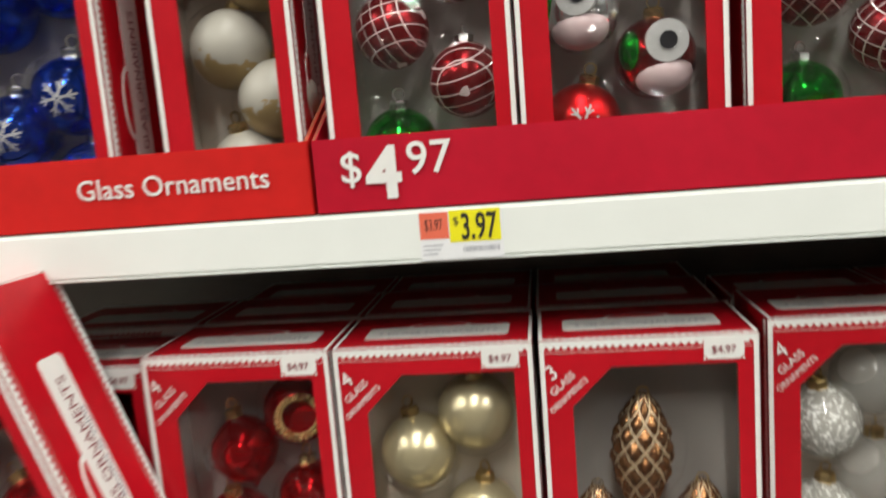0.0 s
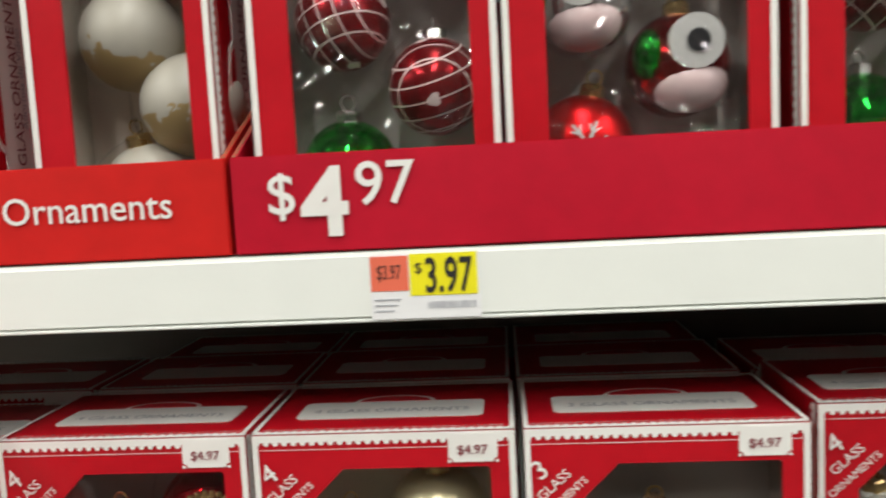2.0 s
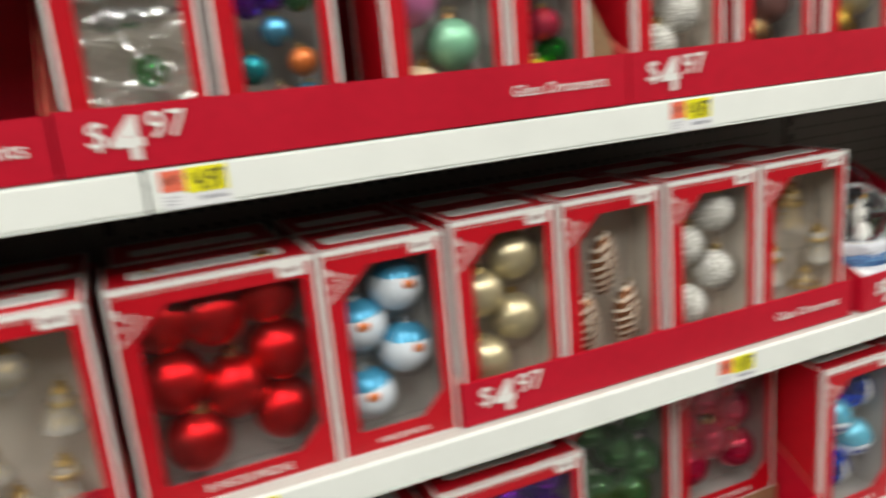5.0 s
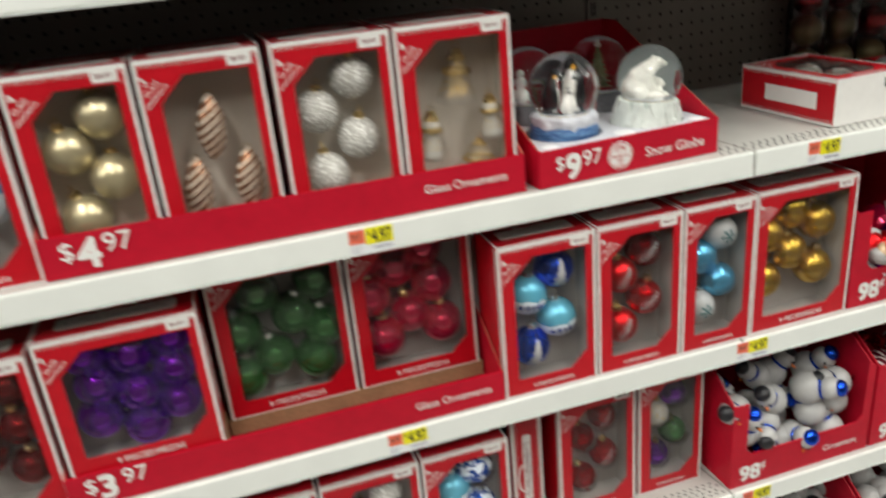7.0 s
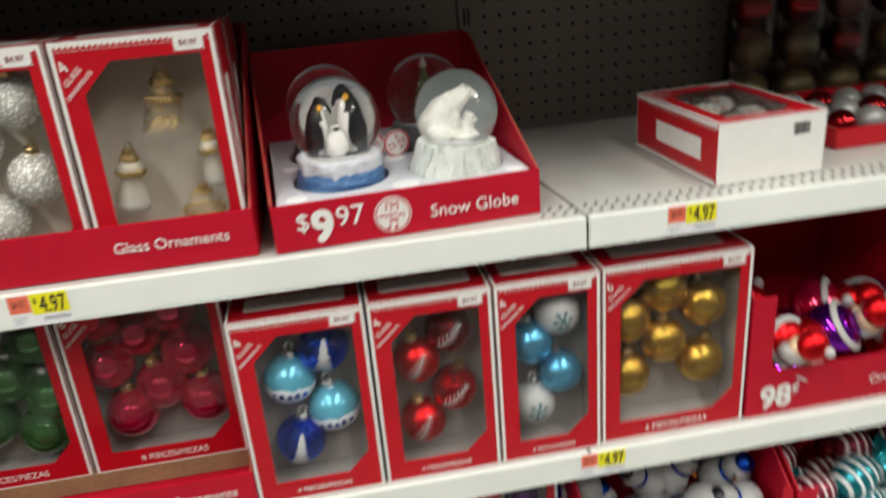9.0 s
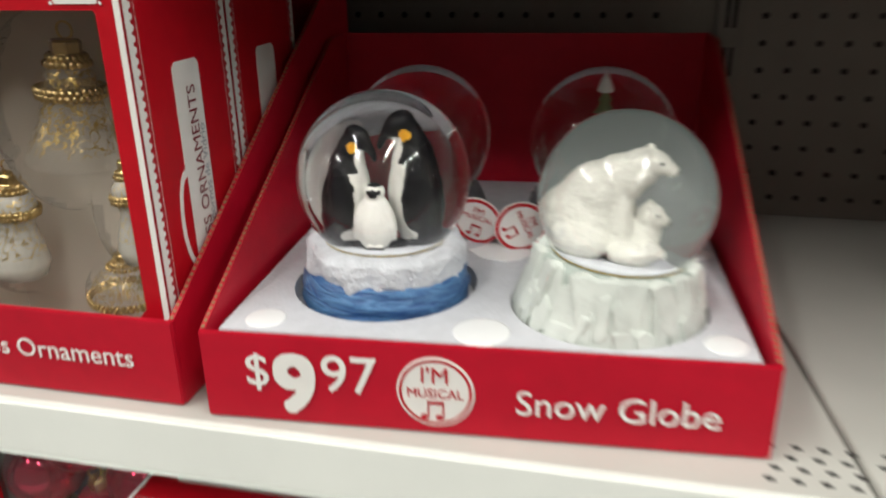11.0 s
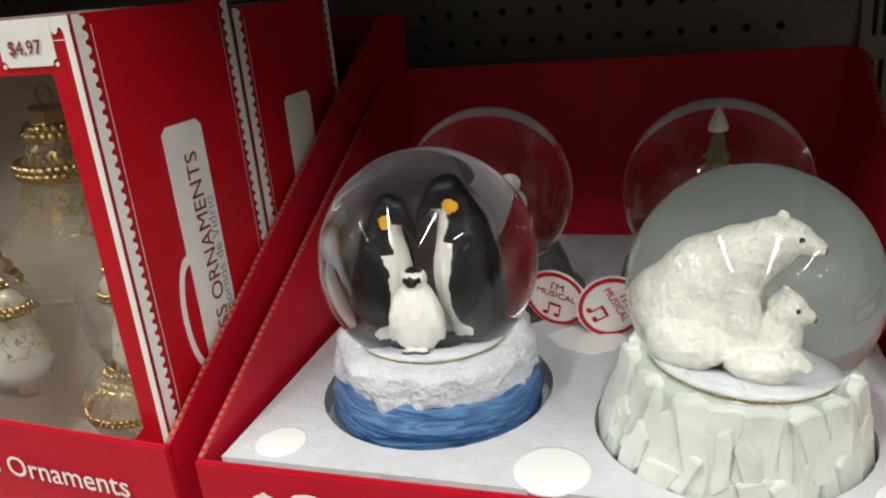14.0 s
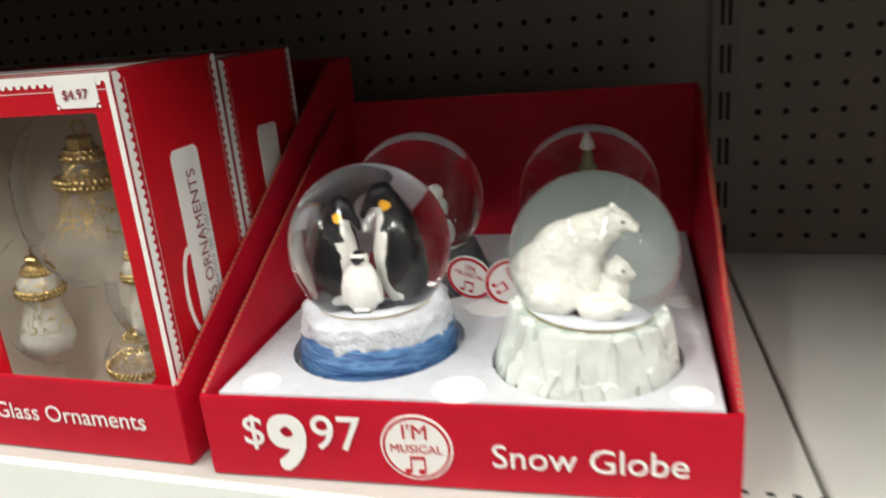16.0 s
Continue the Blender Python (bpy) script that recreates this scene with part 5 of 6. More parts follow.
def penguin():
    """Adult bird figure, 1 high, facing -y: black back, white front, orange cheeks, head bowed."""
    lumps = []
    lumps.append(((0, 0.03, 0.34), (0.20, 0.205, 0.35), (4, 0, 0)))
    lumps.append(((0, 0.02, 0.56), (0.165, 0.165, 0.24)))
    lumps.append(((0, 0.00, 0.76), (0.105, 0.115, 0.15), (14, 0, 0)))
    lumps.append(((0, -0.080, 0.880), (0.092, 0.125, 0.088), (34, 0, 0)))
    lumps.append(((0, -0.195, 0.800), (0.034, 0.075, 0.034), (56, 0, 0)))
    lumps.append(((0, -0.225, 0.745), (0.018, 0.050, 0.018), (70, 0, 0)))
    for k in (-1, 1):
        lumps.append(((0.185 * k, 0.01, 0.44), (0.042, 0.10, 0.25), (-6, 7 * k, 0)))
        lumps.append(((0.08 * k, -0.16, 0.025), (0.065, 0.10, 0.030)))
    lumps.append(((0, 0.20, 0.06), (0.08, 0.10, 0.05)))

    def paint(p, n):
        if p.z < 0.065 or p.y < -0.165 and p.z > 0.66 or p.y < -0.12 and p.z < 0.13:
            return 0
        if (Vector((abs(p.x), p.y, p.z)) - Vector((0.085, -0.060, 0.815))).length < 0.047 + 0.008 * noise.noise(p * 25):
            return 2
        wide = (0.155 if p.z < 0.6 else 0.085) + 0.02 * noise.noise(p * 9)
        return 1 if n.y < -0.15 and abs(p.x) < wide and p.z < 0.79 else 0

    return moulded(lumps, 0.016, 0.014, 0.010, (16, 16, 9), paint)


def chick():
    """Downy young bird, 1 high, facing -y: white body, dark crown and feet."""
    lumps = []
    lumps.append(((0, 0, 0.36), (0.285, 0.25, 0.37)))
    lumps.append(((0, 0, 0.55), (0.22, 0.20, 0.28)))
    lumps.append(((0, -0.02, 0.86), (0.145, 0.145, 0.135)))
    lumps.append(((0, -0.16, 0.85), (0.03, 0.06, 0.025)))
    for k in (-1, 1):
        lumps.append(((0.25 * k, -0.03, 0.40), (0.05, 0.11, 0.25), (0, -8 * k, 0)))
        lumps.append(((0.09 * k, -0.22, 0.03), (0.075, 0.10, 0.035)))

    def paint(p, n):
        if p.z < 0.05 or p.y < -0.15 and p.z > 0.75 or p.z > 0.955:
            return 0
        eye = p.z > 0.84 and abs(abs(p.x) - 0.075) < 0.030 and n.y < -0.3 and p.z < 0.90
        return 0 if eye else 1

    return moulded(lumps, 0.022, 0.016, 0.012, (14, 14, 10), paint)


def bears():
    """Seated bear with two cubs, facing +x, 22 times their size, from the snow under them."""
    lumps = []
    lumps.append(((-0.0115, 0.002, 0.0130), (0.0165, 0.0140, 0.0150)))
    lumps.append(((-0.0080, 0.001, 0.0230), (0.0130, 0.0115, 0.0150), (0, 30, 0)))
    lumps.append(((0.0000, 0.000, 0.0315), (0.0100, 0.0090, 0.0110), (0, 50, 0)))
    lumps.append(((0.0075, 0.000, 0.0375), (0.0078, 0.0064, 0.0074), (0, 60, 0)))
    lumps.append(((0.0128, 0.000, 0.0408), (0.0058, 0.0052, 0.0046), (0, 12, 0)))
    lumps.append(((0.0182, 0.000, 0.0388), (0.0046, 0.0030, 0.0026), (0, 20, 0)))
    for k in (-1, 1):
        lumps.append(((0.0098, 0.0038 * k, 0.0450), (0.0013, 0.0011, 0.0017)))
        lumps.append(((0.0035, 0.0062 * k, 0.0135), (0.0050, 0.0046, 0.0150), (0, -4, 0)))
        lumps.append(((0.0060, 0.0064 * k, 0.0022), (0.0055, 0.0042, 0.0028)))
        lumps.append(((-0.0120, 0.0105 * k, 0.0070), (0.0120, 0.0060, 0.0078)))
    # seated cub under the chin
    lumps.append(((0.0115, -0.002, 0.0095), (0.0070, 0.0066, 0.0100), (0, 16, 0)))
    lumps.append(((0.0140, -0.002, 0.0195), (0.0052, 0.0050, 0.0050)))
    lumps.append(((0.0188, -0.002, 0.0182), (0.0030, 0.0024, 0.0021), (0, 16, 0)))
    # second cub lying at its feet
    lumps.append(((0.0095, -0.0120, 0.0045), (0.0085, 0.0056, 0.0052)))
    lumps.append(((0.0172, -0.0120, 0.0075), (0.0044, 0.0040, 0.0038)))
    lumps.append(((0.0210, -0.0120, 0.0066), (0.0022, 0.0019, 0.0017)))
    for k in (-1, 1):
        lumps.append(((0.0128, -0.002 + 0.0034 * k, 0.0240), (0.0010, 0.0009, 0.0012)))
        lumps.append(((0.0160, -0.0120 + 0.0028 * k, 0.0108), (0.0009, 0.0008, 0.0010)))
    lumps = [(tuple(22 * q for q in c), tuple(22 * q for q in r), *tilt) for c, r, *tilt in lumps]
    noses = [(Vector((0.0226, 0.0, 0.0376)), 0.0015), (Vector((0.0217, -0.002, 0.0175)), 0.0011), (Vector((0.0231, -0.0120, 0.0062)), 0.0008)]
    noses += [(Vector((0.0160, 0.0040 * k, 0.0420)), 0.0008) for k in (-1, 1)] + [(Vector((0.0172, -0.002 + 0.0036 * k, 0.0205)), 0.0007) for k in (-1, 1)]

    def paint(p, n):
        return 1 if any((p / 22.0 - c).length < d for c, d in noses) else 0

    return moulded(lumps, 0.0155, 0.016, 0.011, (60, 60, 22), paint)


def round_tag(parent, x, y, z, turn, spin):
    """Round white card tag with a red ring and a note on it."""
    bm = bmesh.new()
    ring = [2 * math.pi * i / 28 for i in range(28)]
    slab(bm, [(0.0155 * math.cos(a), 0, 0.0155 * math.sin(a)) for a in ring], (0, 0.0006, 0))
    tag = part("tag", bm, WHITE, parent, "round white card tag with a red ring")
    tag.matrix_basis = pose(x, y, z, 12, spin, turn) @ Matrix.Scale(1.12, 4)
    bm = bmesh.new()
    for i in range(28):
        a, b = ring[i], ring[(i + 1) % 28]
        poly(bm, [(r * math.cos(q), -0.0004, r * math.sin(q)) for r, q in ((0.0128, a), (0.0148, a), (0.0148, b), (0.0128, b))])
    part("ring", bm, RED, tag, "red printed ring")
    lettering("I'M", tag, -0.003, -0.0006, 0.0055, width=0.006, ink=RED)
    lettering("MUSICAL", tag, -0.0095, -0.0006, 0.001, width=0.019, ink=RED)
    note_sign(tag, 0.0, -0.0006, -0.0065, 0.006)
    return tag


def note_sign(parent, x, y, z, s):
    bm = bmesh.new()
    for k in (-1, 1):
        poly(bm, [(x + s * (0.45 * k + 0.25 * math.cos(q) - 0.2), y, z - 0.45 * s + s * 0.19 * math.sin(q)) for q in [2 * math.pi * i / 12 for i in range(12)]])
        add_box(bm, x + s * (0.45 * k - 0.03), x + s * (0.45 * k + 0.06), y, y + 0.0003, z - 0.45 * s, z + 0.6 * s)
    add_box(bm, x - s * 0.48, x + s * 0.51, y, y + 0.0003, z + 0.42 * s, z + 0.62 * s)
    return part("note_sign", bm, RED, parent, "red printed music note")


def snow_globe(x, y, z, kind, label, turn=0.0, lean=0.0):
    """Musical snow globe: moulded foot, gold cord, water-filled ball with figures inside. z: foot's underside."""
    root = thing("snow_globe", x, y, z, label, "snow globe", "snow globes in the tray", (0, lean, turn))
    R, cz, cord_z = {"penguin": (0.0485, 0.0735, 0.0390), "bear": (0.0458, 0.0705, 0.0405)}.get(kind, (0.0480, 0.0710, 0.0370))
    cord_r = math.sqrt(R * R - (cz - cord_z) ** 2) + 0.0004
    ball_bm = bmesh.new()
    bmesh.ops.create_uvsphere(ball_bm, u_segments=64, v_segments=40, radius=R)
    for v in ball_bm.verts:
        v.co.z += cz
    ball = part("globe", ball_bm, GLASS, root, "clear water-filled glass ball", smooth=True)
    ball.visible_shadow = False
    rnd = random.Random({"penguin": 1, "bear": 2, "snowman": 3, "tree": 4}[kind])
    noise.seed_set(3)
    if kind == "penguin":
        bm = bmesh.new()
        lathe(bm, [(0.046, 0.0), (0.0475, 0.003), (0.0485, 0.006), (0.0485, 0.009), (0.0485, 0.012), (0.048, 0.015), (0.0475, 0.018), (0.0468, 0.021), (0.0455, 0.0235), (0.042, 0.025)], 96, lambda a, zz: 1 + 0.02 * math.sin(3 * a + 620 * zz) * math.sin(2 * a + 1) + 0.014 * noise.noise(Vector((3 * math.cos(a), 3 * math.sin(a), 420 * zz))))
        part("sea_ring", bm, SEA, root, "blue painted waves", smooth=True)
        prof = [(0.041, 0.016), (0.0435, 0.019), (0.0450, 0.024), (0.0455, 0.029), (0.0460, 0.034), (0.0452, 0.0365), (0.0425, 0.0388), (cord_r + 0.003, 0.0396), (cord_r - 0.001, 0.0386), (0.020, 0.033)]
        mat_foot, lump = SNOW, lambda a, zz: 1 + 0.09 * noise.noise(Vector((3.5 * math.cos(a), 3.5 * math.sin(a), 70 * zz))) + 0.035 * noise.noise(Vector((11 * math.cos(a), 11 * math.sin(a), 260 * zz)))
    else:
        top = cord_z + 0.0002
        prof = [(0.0490, 0.0), (0.0495, 0.006), (0.0475, 0.014), (0.0450, 0.022), (0.0425, 0.030), (0.0405, top - 0.0025), (cord_r + 0.0025, top), (cord_r - 0.001, top - 0.0007), (0.020, top - 0.005)]
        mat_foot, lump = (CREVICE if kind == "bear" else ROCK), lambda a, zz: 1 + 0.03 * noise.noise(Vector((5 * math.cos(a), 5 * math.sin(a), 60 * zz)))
    fine = []
    for (r0, z0), (r1, z1) in zip(prof, prof[1:]):
        for k in range(4):
            fine.append((r0 + (r1 - r0) * k / 4, z0 + (z1 - z0) * k / 4))
    fine.append(prof[-1])
    bm = bmesh.new()
    lathe(bm, fine, 120, lump)
    if kind == "penguin":
        for v in bm.verts:
            if v.co.z < 0.028:
                a = math.atan2(v.co.y, v.co.x)
                v.co.z += (0.0035 * math.sin(5 * a + 0.6) + 0.0025 * math.sin(9 * a + 1)) * (0.028 - v.co.z) / 0.012
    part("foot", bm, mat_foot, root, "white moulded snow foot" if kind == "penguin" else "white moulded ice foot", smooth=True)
    if kind in ("bear", "tree"):
        # broken upright slabs in overlapping tiers round the foot
        for tier, n in ((0, 28), (1, 32), (2, 34)):
            for i in range(n):
                a = 2 * math.pi * (i + 0.5 * tier + rnd.uniform(-0.25, 0.25)) / n
                wdt = 2 * math.pi * 0.0495 / n * rnd.uniform(0.6, 1.55)
                low = (rnd.uniform(-0.001, 0.001), rnd.uniform(0.003, 0.012), rnd.uniform(0.010, 0.022))[tier]
                high = (rnd.uniform(0.011, 0.030), rnd.uniform(0.021, 0.037), top)[tier]
                out, across = Vector((math.cos(a), math.sin(a), 0)), Vector((-math.sin(a), math.cos(a), 0))
                lean, twist, proud = rnd.uniform(-0.007, 0.007), rnd.uniform(-0.0012, 0.0012), rnd.uniform(-0.0010, 0.0012)
                pts = []
                for u, zz in ((-0.5, low), (rnd.uniform(-0.2, 0.2), low - rnd.uniform(0, 0.003)), (0.5, low + rnd.uniform(-0.001, 0.004)), (0.5, high - rnd.uniform(0, 0.008 if tier < 2 else 0.002)), (rnd.uniform(-0.2, 0.3), high), (-0.5, high - rnd.uniform(0, 0.007 if tier < 2 else 0.002))):
                    zz = max(-0.001, min(zz, top))
                    rr = 0.0518 - 0.23 * zz + (0.0008, 0.0004, 0.0)[tier] + twist * u * 2 + proud + rnd.uniform(-0.0005, 0.0005)
                    pts.append(out * rr + across * (u * wdt + lean * (zz - low) / 0.02) + Vector((0, 0, zz)))
                bm = bmesh.new()
                slab(bm, pts, -out * 0.007)
                bmesh.ops.recalc_face_normals(bm, faces=bm.faces[:])
                bmesh.ops.bevel(bm, geom=bm.edges[:], offset=0.0005, segments=2, affect="EDGES")
                part("ice_slab" if kind == "bear" else "picket", bm, ICE if kind == "bear" else ROCK, root, smooth=False)
    bm = bmesh.new()
    for k in range(120):
        a = 2 * math.pi * k / 120
        c = Vector((cord_r * math.cos(a), cord_r * math.sin(a), cord_z + 0.0008))
        bmesh.ops.create_icosphere(bm, subdivisions=1, radius=0.0009, matrix=Matrix.Translation(c) @ pose(0, 0, 0, 0, 0, math.degrees(a)) @ Matrix.Diagonal((0.8, 1.1, 0.8, 1)))
    part("cord", bm, CORD, root, "twisted gold cord", smooth=True)
    bm = bmesh.new()
    fr = cord_r - 0.0015
    lathe(bm, [(fr * 0.9, cord_z - 0.001), (fr * 0.99, cord_z + 0.0012), (fr, cord_z + 0.0035), (fr * 0.8, cord_z + 0.0048), (fr * 0.3, cord_z + 0.0055)], 40, lambda a, zz: 1 + 0.03 * math.sin(7 * a))
    part("snow_floor", bm, SNOW, root, "white snow inside the ball", smooth=True)
    base = cord_z + 0.0048

    def figure(name, bm, materials, m):
        me = bpy.data.meshes.new(name)
        bm.to_mesh(me)
        bm.free()
        for q in materials:
            me.materials.append(q)
        ob = new(name, me)
        ob.parent = root
        ob.matrix_basis = m
        return ob

    def cast_figure(me, materials, m):
        for q in materials:
            me.materials.append(q)
        ob = new("figurine", me)
        ob.parent = root
        ob.matrix_basis = m

    if kind == "penguin":
        cast_figure(penguin(), (COAT_B, BELLY_W, BEAK), pose(-0.0145, 0.0005, base, 0, 0, 74) @ Matrix.Scale(0.0535, 4) @ Matrix.Diagonal((0.90, 0.92, 1, 1)))
        cast_figure(penguin(), (COAT_B, BELLY_W, BEAK), pose(0.0115, 0.0025, base, 0, 0, -64) @ Matrix.Scale(0.0620, 4) @ Matrix.Diagonal((0.90, 0.92, 1, 1)))
        cast_figure(chick(), (COAT_B, BELLY_W), pose(-0.0015, -0.0120, base, 0, 0, 4) @ Matrix.Scale(0.0310, 4))
    elif kind == "bear":
        cast_figure(bears(), (FUR, COAT_B), pose(-0.0035, 0.003, base, 0, 0, -8) @ Matrix.Scale(1 / 22.0, 4))
        bm = bmesh.new()
        bmesh.ops.create_uvsphere(bm, u_segments=48, v_segments=30, radius=R * 0.955)
        bmesh.ops.delete(bm, geom=[v for v in bm.verts if v.co.y < R * 0.38], context="VERTS")
        for v in bm.verts:
            v.co.z += cz
        part("backdrop", bm, mat("grey_backdrop", (0.24, 0.26, 0.255), 0.5, grain=0.06, scale=60), root, "pale grey painted rear of the ball", smooth=True)
    elif kind == "snowman":
        for sx, sc in ((-0.009, 1.0), (0.010, 0.9)):
            bm = bmesh.new()
            ellipsoid(bm, (0, 0, 0.010 * sc), (0.010 * sc, 0.010 * sc, 0.0105 * sc))
            ellipsoid(bm, (0, 0, 0.026 * sc), (0.0075 * sc, 0.0075 * sc, 0.0075 * sc))
            ellipsoid(bm, (0, 0, 0.036 * sc), (0.0052 * sc, 0.0052 * sc, 0.005 * sc))
            figure("figurine", bm, (BELLY_W,), pose(sx, 0, base, 0, 0, 0))
    else:
        bm = bmesh.new()
        for k in range(8):
            r = 0.0165 - 0.0019 * k
            lathe(bm, [(r, 0.006 + 0.0062 * k), (r * 0.62, 0.009 + 0.0062 * k), (r * 0.25, 0.0145 + 0.0062 * k)], 22, lambda a, zz: 1 + 0.18 * math.sin(7 * a + 400 * zz))
        lathe(bm, [(0.003, 0.0), (0.0025, 0.008)], 10)
        figure("figurine", bm, (mat("bronze_fir", (0.16, 0.15, 0.06), 0.4, 0.4, grain=0.6, scale=900),), pose(0, 0, base, 0, 0, 0))
        bm = bmesh.new()
        lathe(bm, [(0.0042, 0.0555), (0.0036, 0.0580), (0.0018, 0.0640), (0.0004, 0.0690)], 10, lambda a, zz: 1 + 0.15 * math.sin(5 * a))
        figure("tree_top", bm, (BELLY_W,), pose(0, 0, base, 0, 0, 0))
    return root


GT_TURN = 3.8
globe_tray = display_tray(1.457, 1.743, 0.010, SHELF_B + 0.001, 0.0505, 0.167, 0.30, "deep red card tray of snow globes with white price lettering", TRAY_RED)
globe_tray.matrix_basis = pose(1.457, 0.008, SHELF_B + 0.001, 0, 0, GT_TURN)
lettering("$", globe_tray, 0.0245, -0.0008, 0.0185, height=0.0215)
lettering("9", globe_tray, 0.0390, -0.0008, 0.0060, height=0.0355, bold=0.03)
lettering("97", globe_tray, 0.0650, -0.0008, 0.0205, width=0.0290)
lettering("Snow Globe", globe_tray, 0.1640, -0.0008, 0.0150, width=0.0970)
bm = bmesh.new()
slab(bm, [(0.1235 + 0.0198 * math.cos(2 * math.pi * i / 40), -0.0006, 0.0245 + 0.0198 * math.sin(2 * math.pi * i / 40)) for i in range(40)], (0, 0.0004, 0))
badge = part("badge", bm, WHITE, globe_tray, "round white printed badge")
bm = bmesh.new()
for i in range(40):
    a, b = 2 * math.pi * i / 40, 2 * math.pi * (i + 1) / 40
    poly(bm, [(0.1235 + r * math.cos(q), -0.0010, 0.0245 + r * math.sin(q)) for r, q in ((0.0172, a), (0.0186, a), (0.0186, b), (0.0172, b))])
part("ring", bm, RED, badge, "red printed ring")
lettering("I'M", badge, 0.1165, -0.0012, 0.0300, width=0.0135, ink=RED)
lettering("MUSICAL", badge, 0.1093, -0.0012, 0.0215, width=0.0285, ink=RED)
note_sign(badge, 0.1235, -0.0012, 0.0140, 0.0085)

# foam insert with round wells
HOLES = [(0.0815, 0.078), (0.2090, 0.064), (0.0835, 0.190), (0.2065, 0.188)]
bm = bmesh.new()
fx0, fx1, fy0, fy1, fz = 0.008, 0.278, 0.008, 0.290, 0.0485
loop = [bm.verts.new(p) for p in ((fx0, fy0, fz), (fx1, fy0, fz), (fx1, fy1, fz), (fx0, fy1, fz))]
edges = [bm.edges.new((loop[i], loop[(i + 1) % 4])) for i in range(4)]
rims = []
for hx, hy in HOLES:
    rim = [bm.verts.new((hx + 0.0535 * math.cos(2 * math.pi * i / 40), hy + 0.0535 * math.sin(2 * math.pi * i / 40), fz)) for i in range(40)]
    rims.append(rim)
    edges += [bm.edges.new((rim[i], rim[(i + 1) % 40])) for i in range(40)]
bmesh.ops.triangle_fill(bm, edges=edges, use_beauty=True, use_dissolve=False)
for rim in rims:
    low = [bm.verts.new(v.co - Vector((0, 0, 0.012))) for v in rim]
    for i in range(40):
        bm.faces.new((rim[i], rim[(i + 1) % 40], low[(i + 1) % 40], low[i]))
    bm.faces.new(low)
low = [bm.verts.new((v.co.x, v.co.y, 0.004)) for v in loop]
for i in range(4):
    bm.faces.new((loop[i], loop[(i + 1) % 4], low[(i + 1) % 4], low[i]))
bmesh.ops.recalc_face_normals(bm, faces=bm.faces[:])
foam = part("foam_insert", bm, FOAM, globe_tray, "white foam insert with round wells")
for r, cx, cy in ((0.0110, 0.0285, 0.022), (0.0150, 0.1440, 0.021), (0.0105, 0.2640, 0.022), (0.0100, 0.0285, 0.142), (0.0100, 0.2660, 0.142)):
    bm = bmesh.new()
    lathe(bm, [(r, fz - 0.002), (r * 0.99, fz + 0.0003), (r * 0.9, fz + 0.0005)], 28, None, cx, cy)
    part("foam_plug", bm, PAPER, foam, "smooth white plug", smooth=True)
bm = bmesh.new()
slab(bm, [(0.1445 + px, 0.132 + py, fz + 0.0006) for px, py in ((-0.021, 0.0), (-0.012, -0.012), (0.004, -0.017), (0.014, -0.012), (0.021, 0.0), (0.012, 0.012), (-0.008, 0.013))], (0, 0, -0.002))
bmesh.ops.recalc_face_normals(bm, faces=bm.faces[:])
part("foam_plate", bm, PAPER, foam, "smooth six-sided pressed patch")
turn = pose(1.457, 0.008, SHELF_B + 0.001, 0, 0, GT_TURN)
for (hx, hy), kind, label, rz in zip(HOLES, ("penguin", "bear", "snowman", "tree"), (
        "snow globe with two penguin figures and chick, blue sea foot", "snow globe with white bear and cub figures on ice foot",
        "snow globe with white snowman figures behind the others", "snow globe with small white tree behind the others"), (0, 0, 0, 0)):
    at = turn @ Vector((hx, hy, 0.0385))
    globe = snow_globe(at.x, at.y, at.z, kind, label, rz + GT_TURN, {"bear": 4.5, "penguin": 1.0}.get(kind, 0.0))
    if kind == "snowman":
        round_tag(globe, 0.044, -0.046, 0.026, -10, 14)
    elif kind == "tree":
        round_tag(globe, -0.050, -0.052, 0.026, 24, 62)

# ---- lying box and what stands further along shelf B ----
lying = ornament_box(1.951, 2.086, 0.036, 1.149, 1.349, "red and white window box lying on its back on the shelf", fill=[("ball", "clear_glitter")], r=0.026, depth=0.0715, rot=(-90, 0, 3), film=CRINKLE)
bm = bmesh.new()
slab(bm, [(0, 0, -0.0006), (0, 0.0715, -0.0006), (0.135, 0.0715, -0.0006), (0.135, 0, -0.0006)], (0, 0, 0.0005))
end = part("end_flap", bm, WHITE, lying, "white card end flap")
bm = bmesh.new()
rnd = random.Random(8)
xx = 0.094
while xx < 0.114:
    wd = rnd.choice((0.0004, 0.0008, 0.0013))
    add_box(bm, xx, xx + wd, 0.010, 0.024, -0.0010, -0.0006)
    xx += wd + rnd.choice((0.0005, 0.0009))
part("bar_code", bm, BLACK_INK, end, "black printed bars")
bm = bmesh.new()
slab(bm, [(-0.0006, 0.024, 0.035), (-0.0006, 0.024, 0.145), (-0.0006, 0.050, 0.145), (-0.0006, 0.050, 0.035)], (0.0003, 0, 0))
part("side_plate", bm, WHITE, lying)

